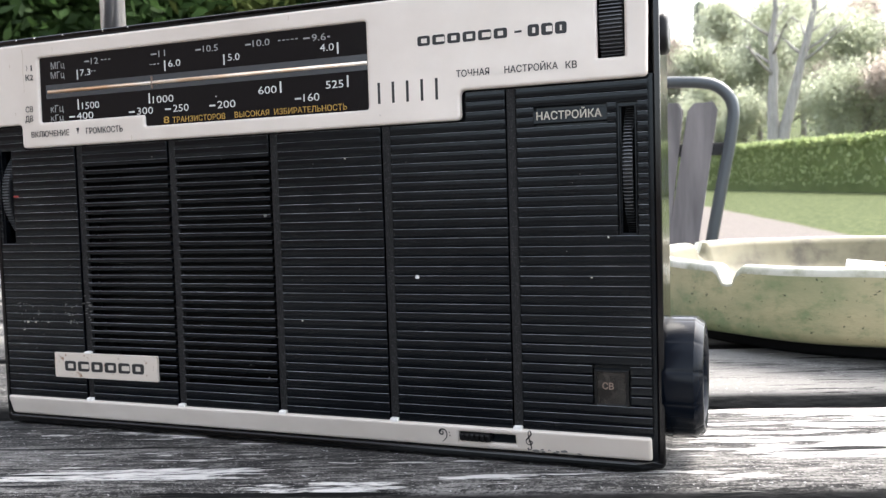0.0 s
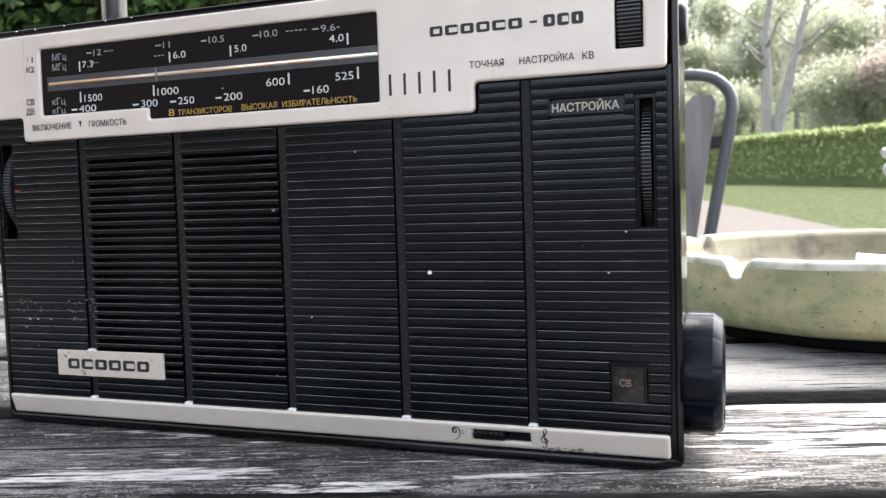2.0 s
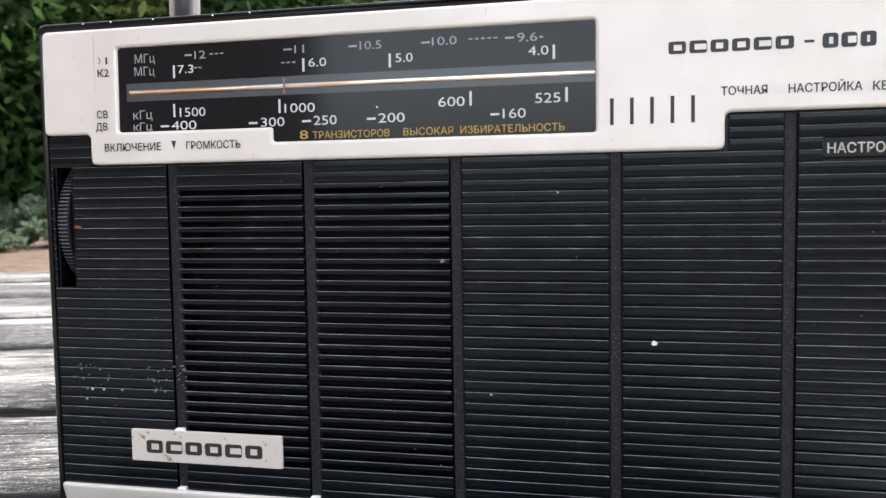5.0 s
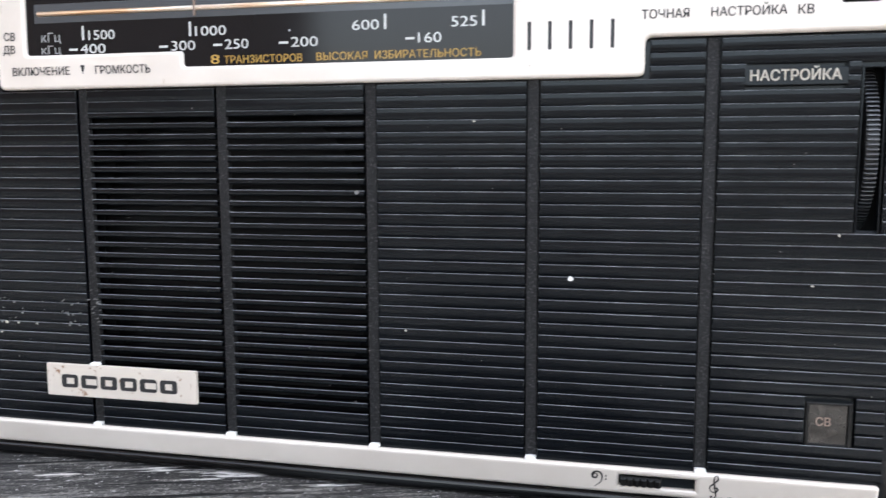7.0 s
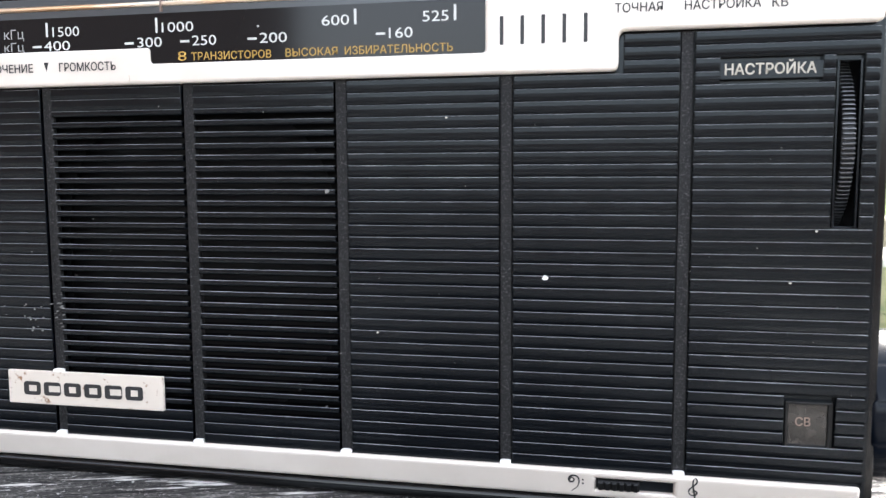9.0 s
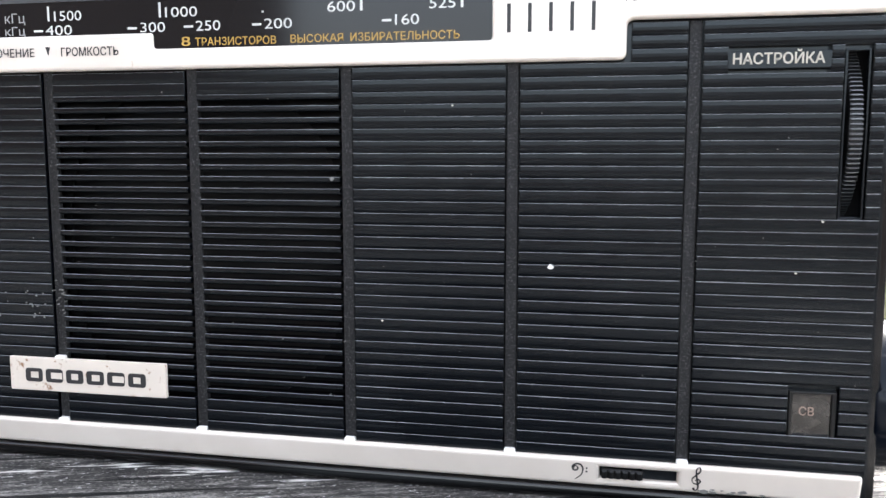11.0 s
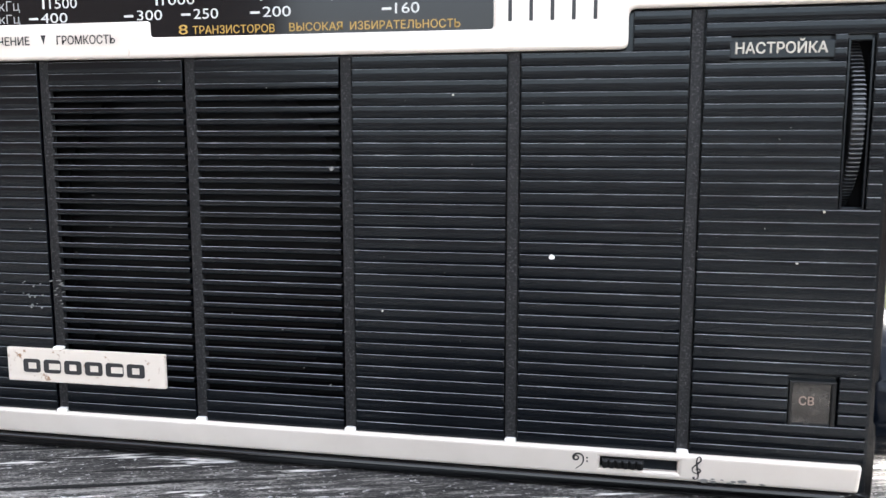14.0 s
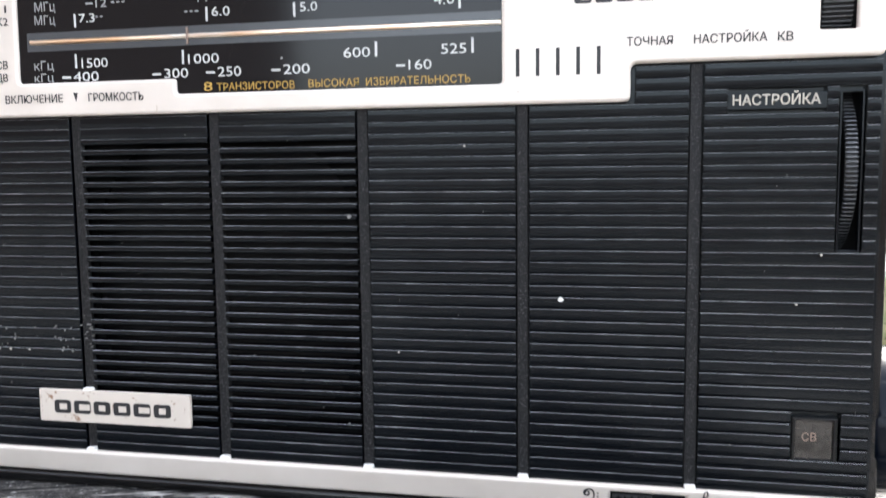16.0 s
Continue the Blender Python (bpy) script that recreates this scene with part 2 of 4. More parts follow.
def ashtray_clay():
    m, n, l, b = shader("mossy glazed clay", (0.4, 0.38, 0.25), 0.55)
    v = coords(n, l, (1, 1, 1.6))
    big = noisy(n, l, v, 22, 5)
    col = ramp(n, l, big, [(0.34, (0.20, 0.23, 0.115)), (0.48, (0.31, 0.30, 0.165)), (0.64, (0.41, 0.36, 0.205))])
    low = n.new("ShaderNodeMapRange")
    low.inputs["From Min"].default_value, low.inputs["From Max"].default_value = 0.040, 0.014
    low.inputs["To Max"].default_value = 0.09
    height = n.new("ShaderNodeSeparateXYZ")
    l.new(coords(n, l), height.inputs[0])
    l.new(height.outputs["Z"], low.inputs["Value"])
    grown = n.new("ShaderNodeMath")
    l.new(noisy(n, l, v, 60, 6, 0.7), grown.inputs[0])
    l.new(low.outputs[0], grown.inputs[1])
    moss = ramp(n, l, grown.outputs[0], [(0.52, (0, 0, 0)), (0.68, (0.8, 0.8, 0.8))])
    col2 = mixed(n, l, moss, col, (0.15, 0.21, 0.095))
    dots = ramp(n, l, noisy(n, l, v, 320, 3), [(0.65, (0, 0, 0)), (0.70, (1, 1, 1))])
    l.new(mixed(n, l, dots, col2, (0.05, 0.06, 0.028)), b.inputs["Base Color"])
    bumped(n, l, b, noisy(n, l, v, 160, 5), 0.35, 0.001)
    return m


M_CLAY = ashtray_clay()


def tinted_bowl():
    m, n, l, b = shader("tar-stained clay", (0.2, 0.16, 0.1), 0.6)
    v = coords(n, l)
    l.new(ramp(n, l, noisy(n, l, v, 45, 6), [(0.32, (0.06, 0.05, 0.028)), (0.48, (0.14, 0.125, 0.07)), (0.68, (0.19, 0.165, 0.095))]), b.inputs["Base Color"])
    return m


def whitish_clay():
    m, n, l, b = shader("whitish clay rim", (0.75, 0.74, 0.66), 0.5)
    v = coords(n, l)
    l.new(ramp(n, l, noisy(n, l, v, 90, 5), [(0.34, (0.30, 0.30, 0.21)), (0.56, (0.55, 0.54, 0.46))]), b.inputs["Base Color"])
    return m


M_RIM = whitish_clay()
# the shadow under the tray is put into this black
M_FOOT, *_ = shader("shadow-black foot", (0.008, 0.008, 0.008), 0.9, 0, 0.1)
M_BOWL = tinted_bowl()
M_PAPER, *_ = shader("cigarette paper", (0.78, 0.77, 0.74), 0.8)
M_FILTER, *_ = shader("cork filter paper", (0.62, 0.30, 0.12), 0.8)
M_ASH, *_ = shader("grey ash", (0.30, 0.29, 0.27), 0.95)


def leafy(name, dark, light, rough=0.6, share=0.55):
    """Thin leaves: some of the light comes through from behind."""
    m, n, l, b = shader(name, light, rough, 0, 0.12)
    g = n.new("ShaderNodeNewGeometry")
    patch = noisy(n, l, coords(n, l), 0.8, 3)
    a = n.new("ShaderNodeMath")
    a.operation = "ADD"
    l.new(g.outputs["Random Per Island"], a.inputs[0])
    l.new(patch, a.inputs[1])
    col = ramp(n, l, a.outputs[0], [(0.35, dark), (1.0, light)])
    l.new(col, b.inputs["Base Color"])
    through_light = n.new("ShaderNodeBsdfTranslucent")
    l.new(col, through_light.inputs["Color"])
    mix = n.new("ShaderNodeMixShader")
    mix.inputs[0].default_value = share
    l.new(b.outputs[0], mix.inputs[1])
    l.new(through_light.outputs[0], mix.inputs[2])
    l.new(mix.outputs[0], n["Material Output"].inputs["Surface"])
    return m


M_LEAF_DARK = leafy("dark evergreen leaves", (0.010, 0.022, 0.010), (0.045, 0.085, 0.025))
M_LEAF_MID = leafy("olive shrub leaves", (0.03, 0.05, 0.015), (0.13, 0.16, 0.05))
# distant haze is put into these two pale, low-contrast colours
M_LEAF_SPRING = leafy("haze-pale spring leaves", (0.41, 0.437, 0.325), (0.52, 0.547, 0.42), share=0.74)
M_LEAF_BUFF = leafy("haze-pale buff twigs", (0.45, 0.39, 0.345), (0.55, 0.49, 0.44), share=0.74)
M_LEAF_LOW = leafy("grey-green ground cover", (0.035, 0.058, 0.036), (0.095, 0.125, 0.08))
# fir green lightened and greyed: painted haze again
M_LEAF_FIR = leafy("haze-pale fir needles", (0.26, 0.30, 0.25), (0.46, 0.50, 0.43))
# darker copy of the hedge green: furrow shade is put into the colour
M_HEDGE_SHADE = leafy("shade-dark thuja core", (0.15, 0.20, 0.075), (0.28, 0.34, 0.14), share=0.5)
M_HEDGE = leafy("thuja sprays", (0.22, 0.285, 0.12), (0.44, 0.50, 0.25), share=0.5)


def bark():
    m, n, l, b = shader("grey bark", (0.25, 0.23, 0.2), 0.85)
    v = coords(n, l, (6, 6, 1))
    f = noisy(n, l, v, 2, 6)
    l.new(ramp(n, l, f, [(0.3, (0.21, 0.20, 0.185)), (0.7, (0.36, 0.34, 0.32))]), b.inputs["Base Color"])
    bumped(n, l, b, f, 0.6, 0.02)
    return m


M_BARK = bark()
M_STEM, *_ = shader("dark shrub stem", (0.045, 0.038, 0.03), 0.9)


def ground_mat():
    """Pinkish gravel near the table, mown lawn beyond a slanting edge, leaf litter by the shrubs."""
    m, n, l, b = shader("garden ground", (0.3, 0.3, 0.2), 0.95, 0, 0.05)
    v = coords(n, l)
    gravel = ramp(n, l, noisy(n, l, v, 40, 5), [(0.3, (0.115, 0.102, 0.093)), (0.7, (0.205, 0.183, 0.168))])
    grass = ramp(n, l, noisy(n, l, v, 9, 8, 0.7), [(0.36, (0.036, 0.050, 0.019)), (0.64, (0.108, 0.124, 0.057))])
    litter = ramp(n, l, noisy(n, l, v, 6, 7, 0.7), [(0.3, (0.05, 0.036, 0.026)), (0.7, (0.125, 0.092, 0.07))])
    sep = n.new("ShaderNodeSeparateXYZ")
    l.new(v, sep.inputs[0])
    wob = n.new("ShaderNodeMath")
    wob.operation = "MULTIPLY_ADD"
    wob.inputs[1].default_value = 1.2
    l.new(noisy(n, l, v, 0.9, 4), wob.inputs[0])
    slant = n.new("ShaderNodeMath")
    slant.operation = "MULTIPLY_ADD"
    slant.inputs[1].default_value = LAWN_SLANT
    l.new(sep.outputs["X"], slant.inputs[0])
    l.new(sep.outputs["Y"], slant.inputs[2])
    l.new(slant.outputs[0], wob.inputs[2])
    edge = n.new("ShaderNodeMapRange")
    edge.inputs["From Min"].default_value = LAWN_EDGE + 0.4
    edge.inputs["From Max"].default_value = LAWN_EDGE + 0.8
    l.new(wob.outputs[0], edge.inputs["Value"])
    west = n.new("ShaderNodeMapRange")
    west.inputs["From Min"].default_value = -3.0
    west.inputs["From Max"].default_value = -3.6
    l.new(sep.outputs["X"], west.inputs["Value"])
    c = mixed(n, l, edge.outputs[0], gravel, grass)
    l.new(mixed(n, l, west.outputs[0], c, litter), b.inputs["Base Color"])
    bumped(n, l, b, noisy(n, l, v, 60, 5), 0.6, 0.01)
    return m


LAWN_SLANT, LAWN_EDGE = 3.9, 16.7
M_GROUND = ground_mat()
M_STONE, *_ = shader("pale garden stone", (0.62, 0.60, 0.55), 0.85)
M_URN, *_ = shader("silver-grey zinc", (0.55, 0.58, 0.60), 0.45, 0.6)
# for walls out of view; kept dark so the radio's reflections stay dim
M_WALL, *_ = shader("unseen wall render", (0.065, 0.048, 0.040), 0.9)

# ---- building helpers ----


def thing(name, at, label, category, group="", kind=""):
    """An Empty at the base of a thing."""
    e = new(name)
    e.location = at
    e.empty_display_size = 0.02
    return tagged(e, label, category, group, kind)


def adopt(ob, parent):
    ob.parent = parent
    if parent is not None and parent.type == "EMPTY":
        ob.matrix_parent_inverse = Matrix.Translation(parent.location).inverted()
    return ob


def part(name, bm, material, parent, label="", smooth=False):
    """Links a bmesh (or a mesh) as one object under a thing or a part."""
    if isinstance(bm, bmesh.types.BMesh):
        me = bpy.data.meshes.new(name)
        bmesh.ops.recalc_face_normals(bm, faces=bm.faces[:])
        bm.to_mesh(me)
        bm.free()
    else:
        me = bm
    if not me.materials:
        me.materials.append(material)
    if smooth:
        for p in me.polygons:
            p.use_smooth = True
    ob = new(name, me)
    if parent is not None:
        adopt(ob, parent)
    return tagged(ob, label)


def box(bm, x0, x1, y0, y1, z0, z1, bevel=0.0, seg=2):
    made = bmesh.ops.create_cube(bm, size=1.0)["verts"]
    for v in made:
        v.co = Vector((x0 + (v.co.x + 0.5) * (x1 - x0), y0 + (v.co.y + 0.5) * (y1 - y0), z0 + (v.co.z + 0.5) * (z1 - z0)))
    if bevel:
        edges = list({e for v in made for e in v.link_edges})
        bmesh.ops.bevel(bm, geom=edges, offset=bevel, segments=seg, affect="EDGES", profile=0.5)
    return bm


def cyl(bm, a, b, r0, r1=None, n=20, cap=True):
    """A tapered round from a to b."""
    a, b = Vector(a), Vector(b)
    r1 = r0 if r1 is None else r1
    q = (b - a).to_track_quat("Z", "Y").to_matrix().to_4x4()
    m = Matrix.Translation((a + b) / 2) @ q
    bmesh.ops.create_cone(bm, cap_ends=cap, segments=n, radius1=r0, radius2=r1, depth=(b - a).length, matrix=m)
    return bm


def tube(bm, pts, radii, n=8):
    """A round tube through points; radii one or many."""
    pts = [Vector(p) for p in pts]
    if not isinstance(radii, (list, tuple)):
        radii = [radii] * len(pts)
    rings, side = [], None
    for i, p in enumerate(pts):
        d = (pts[min(i + 1, len(pts) - 1)] - pts[max(i - 1, 0)]).normalized()
        if side is None:
            side = d.orthogonal().normalized()
        side = (side - d * side.dot(d)).normalized()
        up = d.cross(side)
        rings.append([bm.verts.new(p + (side * math.cos(a) + up * math.sin(a)) * radii[i]) for a in (2 * math.pi * k / n for k in range(n))])
    for r, s in zip(rings, rings[1:]):
        for k in range(n):
            bm.faces.new((r[k], r[(k + 1) % n], s[(k + 1) % n], s[k]))
    bm.faces.new(rings[0][::-1])
    bm.faces.new(rings[-1])
    return bm


def lathe(bm, profile, n, centre, warp=None):
    """Turns (r, z) points about the upright through centre."""
    rings = []
    for r, z in profile:
        ring = []
        for k in range(n):
            a = 2 * math.pi * k / n
            rr, zz = warp(r, z, a) if warp else (r, z)
            ring.append(bm.verts.new((centre[0] + rr * math.cos(a), centre[1] + rr * math.sin(a), centre[2] + zz)))
        rings.append(ring)
    for p, q in zip(rings, rings[1:]):
        for k in range(n):
            bm.faces.new((p[k], p[(k + 1) % n], q[(k + 1) % n], q[k]))
    return bm


def rounded(pts, r):
    """A polygon with its corners rounded."""
    out, n = [], len(pts)
    for i in range(n):
        p, a, b = Vector(pts[i]), Vector(pts[i - 1]), Vector(pts[(i + 1) % n])
        u, v = (a - p).normalized(), (b - p).normalized()
        k = min(r, (a - p).length * 0.45, (b - p).length * 0.45)
        s, e = p + u * k, p + v * k
        for t in (0, 0.25, 0.5, 0.75, 1):
            out.append(tuple(s * (1 - t) ** 2 + p * 2 * t * (1 - t) + e * t * t))
    return out


def rect(x0, x1, z0, z1):
    return [(x0, z0), (x1, z0), (x1, z1), (x0, z1)]


def sheet(name, outline, holes, y_front, depth, bevel, smooth=False):
    """A mesh of a flat plate in the xz plane with holes and rounded edges; its front lies at y_front, looking to -y."""
    cu = bpy.data.curves.new(name, "CURVE")
    cu.dimensions, cu.fill_mode = "2D", "BOTH"
    cu.extrude, cu.bevel_depth, cu.bevel_resolution, cu.offset = depth / 2 - bevel, bevel, 2, -bevel
    for loop in [outline, *holes]:
        sp = cu.splines.new("POLY")
        sp.points.add(len(loop) - 1)
        for q, (x, z) in zip(sp.points, loop):
            q.co = (x, z, 0, 1)
        sp.use_cyclic_u = True
    return solid(cu, Matrix(((1, 0, 0, 0), (0, 0, -1, y_front + depth / 2), (0, 1, 0, 0), (0, 0, 0, 1))), smooth)


def solid(cu, m, smooth=False):
    """The mesh of a curve or text, moved by m."""
    ob = bpy.data.objects.new("tmp", cu)
    scene.collection.objects.link(ob)
    bpy.context.view_layer.update()
    me = bpy.data.meshes.new_from_object(ob.evaluated_get(bpy.context.evaluated_depsgraph_get()))
    bpy.data.objects.remove(ob)
    bpy.data.curves.remove(cu)
    me.transform(m)
    me.materials.clear()
    for p in me.polygons:
        p.use_smooth = smooth
    return me


def glyphs(text, bold=0.0):
    cu = bpy.data.curves.new("text", "FONT")
    cu.body, cu.size, cu.resolution_u, cu.extrude = text, 1.0, 3, 0.0
    me = solid(cu, Matrix.Identity(4))
    if bold:
        bm = bmesh.new()
        for k, (dx, dy) in enumerate(((-bold, 0), (bold, 0), (0, bold * 0.7), (0, -bold * 0.7))):
            copy = me.copy()
            copy.transform(Matrix.Translation((dx, dy, -0.012 * k)))
            bm.from_mesh(copy)
            bpy.data.meshes.remove(copy)
        bm.to_mesh(me)
        bm.free()
    return me


CAP = max(v.co.y for v in glyphs("H").vertices)


def writing(text, x0, x1, z, h, y, material, parent, bold=0.0, label=""):
    """A word printed on a front at y, from x0 to x1, on the line z, with capitals h high."""
    me = glyphs(text, bold)
    xs = [v.co.x for v in me.vertices]
    lo, hi = min(xs), max(xs)
    k = (x1 - x0) / (hi - lo)
    me.transform(Matrix(((k, 0, 0, x0 - lo * k), (0, 0, h / CAP, y), (0, h / CAP, 0, z), (0, 0, 0, 1))))
    return part("lettering", me, material, parent, label)


def bar(x0, x1, z0, z1, y, material, parent, name="mark"):
    bm = bmesh.new()
    vs = [bm.verts.new(p) for p in ((x0, y, z0), (x1, y, z0), (x1, y, z1), (x0, y, z1))]
    bm.faces.new(vs)
    return part(name, bm, material, parent)


def stroke(bm, pts, widths, y):
    """A flat brush stroke through (x, z) points."""
    pts = [Vector(p) for p in pts]
    rows = []
    for i, p in enumerate(pts):
        d = (pts[min(i + 1, len(pts) - 1)] - pts[max(i - 1, 0)]).normalized()
        q = Vector((-d.y, d.x)) * widths[i] / 2
        rows.append((bm.verts.new((p.x + q.x, y, p.y + q.y)), bm.verts.new((p.x - q.x, y, p.y - q.y))))
    for a, b in zip(rows, rows[1:]):
        bm.faces.new((a[0], b[0], b[1], a[1]))


def smooth_path(pts, n=6):
    """Catmull-Rom through 2D points."""
    out = []
    for i in range(len(pts) - 1):
        p = [Vector(pts[max(0, min(len(pts) - 1, k))]) for k in (i - 1, i, i + 1, i + 2)]
        for j in range(n):
            t = j / n
            out.append(0.5 * (2 * p[1] + (p[2] - p[0]) * t + (2 * p[0] - 5 * p[1] + 4 * p[2] - p[3]) * t * t + (3 * p[1] - p[0] - 3 * p[2] + p[3]) * t ** 3))
    return out + [Vector(pts[-1])]


# ---- ground ----


def ground_z(x, y):
    d = max(0.0, y)
    return -0.75 + 0.031 * max(0.0, d - 3.0) if d < 45 else -0.75 + 0.031 * 42 + 0.16 * (d - 45)


def build_ground():
    xs = [-400, -200, -100, -60, -40, -28, -20, -14, -10, -7, -5, -3, -1, 1, 3, 5, 7, 10, 14, 20, 30, 45, 70, 120, 220, 400]
    ys = [-400, -150, -60, -25, -10, -4, -1, 1, 3, 5, 8, 11, 14, 18, 22, 26, 30, 36, 45, 50, 58, 70, 90, 120]
    bm = bmesh.new()
    grid = [[bm.verts.new((x, y, ground_z(x, y) + 0.02 * noise.noise((x * 0.6, y * 0.6, 0)))) for x in xs] for y in ys]
    for a, b in zip(grid, grid[1:]):
        for k in range(len(xs) - 1):
            bm.faces.new((a[k], a[k + 1], b[k + 1], b[k]))
    tagged(part("ground", bm, M_GROUND, None, "gravel yard, mown lawn and leaf litter rising to woods", True), category="ground", kind="structure")


build_ground()

# ---- table ----
TOP = 0.004
ALONG = Vector((1, 0.31, 0)).normalized()
ACROSS = Vector((-ALONG.y, ALONG.x, 0))


def plank_mesh(width, length, thick, seed):
    """A worn board along local x, its top at z = 0, edges eaten away."""
    bm = bmesh.new()
    e = 0.0055
    prof = [(0, -thick), (0, -e * 0.6), (e * 0.35, -e * 0.18), (e * 1.2, -0.0002)]
    prof += [(e * 1.2 + (width - 2.4 * e) * k / 9, 0.0) for k in range(1, 9)]
    prof += [(width - e * 1.2, -0.0002), (width - e * 0.35, -e * 0.18), (width, -e * 0.6), (width, -thick)]
    n, rows = 150, []
    for i in range(n + 1):
        x = length * (i / n - 0.5)
        row = []
        for j, (y, z) in enumerate(prof):
            edge = 1.0 if j in (1, 2, len(prof) - 2, len(prof) - 3) else 0.35
            d = noise.noise((x * 18 + seed * 7.1, y * 60, seed)) * 0.0011 * edge
            d2 = noise.noise((x * 55 + seed * 3.3, y * 160, seed + 5)) * 0.0005
            dn = -abs(d) - abs(d2) if 0 < j < len(prof) - 1 else 0
            row.append(bm.verts.new((x, y + (d * 0.8 if edge == 1.0 else 0), z + dn)))
        rows.append(row)
    for a, b in zip(rows, rows[1:]):
        for j in range(len(prof) - 1):
            bm.faces.new((a[j], a[j + 1], b[j + 1], b[j]))
        bm.faces.new((a[-1], a[0], b[0], b[-1]))
    bm.faces.new(rows[0])
    bm.faces.new(rows[-1][::-1])
    return bm


def build_table():
    table = thing("garden_table", (0, 0.1, -0.75), "weathered grey plank table with flaking white paint", "table")
    k = math.sqrt(1 + 0.31 ** 2)
    edges = ((-0.445, -0.335), (-0.322, -0.208), (-0.195, -0.088), (-0.078, 0.0060), (0.0195, 0.1125), (0.129, 0.2685), (0.283, 0.4005), (0.414, 0.5355), (0.547, 0.672), (0.684, 0.805))
    for i, (c0, c1) in enumerate(edges):
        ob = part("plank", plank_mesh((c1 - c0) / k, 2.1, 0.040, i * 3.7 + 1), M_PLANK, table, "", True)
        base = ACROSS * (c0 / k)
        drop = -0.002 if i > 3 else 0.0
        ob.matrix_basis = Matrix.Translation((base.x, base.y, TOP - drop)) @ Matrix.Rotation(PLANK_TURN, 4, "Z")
    for s in (-0.75, 0.75):
        bm = box(bmesh.new(), -0.04, 0.04, -0.40, 0.74, -0.11, -0.0405)
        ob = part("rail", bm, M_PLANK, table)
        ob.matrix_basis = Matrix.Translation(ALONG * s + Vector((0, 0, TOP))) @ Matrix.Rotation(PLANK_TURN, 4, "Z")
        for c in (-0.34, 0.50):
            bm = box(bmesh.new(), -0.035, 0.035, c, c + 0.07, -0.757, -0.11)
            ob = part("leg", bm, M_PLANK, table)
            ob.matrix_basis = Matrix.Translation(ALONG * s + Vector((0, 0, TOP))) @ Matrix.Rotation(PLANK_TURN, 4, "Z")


build_table()

# ---- radio ----
W, Z0, Z1 = 0.2240, 0.0042, 0.1352
PITCH, LINE0 = 0.002645, 0.09262
COLS = [0.037 * k for k in range(1, 6)]
HALF = 0.0014
radio = thing("portable_radio", (W / 2, 0.02, TOP), "black plastic transistor radio with silver dial plate on the planks", "radio")


def build_shell():
    x = W - 0.007
    outer = rounded([(0, Z0), (x, Z0), (W, Z0), (W, Z1), (x, Z1), (0, Z1)], 0.0022)
    a, b, c, d = 0.0014, W - 0.0020, Z0 + 0.0024, Z1 - 0.0020
    inner = rounded([(a, c), (x, c), (b, c), (b, d), (x, d), (a, d)], 0.0012)
    shell = sheet("shell", outer, [inner], -0.0008, 0.0228, 0.0006)
    # the right-hand edge is set back
    for v in shell.vertices:
        if v.co.y < 0.004:
            v.co.y += 0.0030 * min(1.0, max(0.0, (v.co.x - x) / 0.004))
    part("front_shell", shell, M_GLOSS, radio)
    bm = box(bmesh.new(), 0.0006, W - 0.0008, 0.0222, 0.0282, Z0 + 0.0006, Z1 - 0.0006, 0.0012)
    box(bm, 0.004, W - 0.004, 0.0272, 0.046, Z0 + 0.003, Z1 - 0.004, 0.006, 3)
    part("back_shell", bm, M_GLOSS, radio, "glossy black back cover")
    bm = box(bmesh.new(), 0.0018, W - 0.0018, 0.012, 0.0215, Z0 + 0.002, Z1 - 0.003)
    part("chassis", bm, M_VOID, radio, "dark speaker cloth behind the grille")


build_shell()


def strap_lug():
    bm = bmesh.new()
    loop = rounded([(0.0055, 0.1132), (0.0150, 0.1132), (0.0150, 0.1240), (0.0055, 0.1240)], 0.0048)
    rings = []
    for out, k in ((-0.0004, 1.0), (0.0007, 1.0), (0.0013, 0.93), (0.0017, 0.80), (0.0018, 0.55)):
        rings.append([bm.verts.new((W + out, 0.01025 + (y - 0.01025) * k, 0.1186 + (z - 0.1186) * (0.3 + 0.7 * k))) for y, z in loop])
    for p, q in zip(rings, rings[1:]):
        for k in range(len(p)):
            bm.faces.new((p[k], p[(k + 1) % len(p)], q[(k + 1) % len(q)], q[k]))
    bm.faces.new(rings[-1])
    part("strap_lug", bm, M_BLACK, radio, "rounded black strap lug", True)


strap_lug()


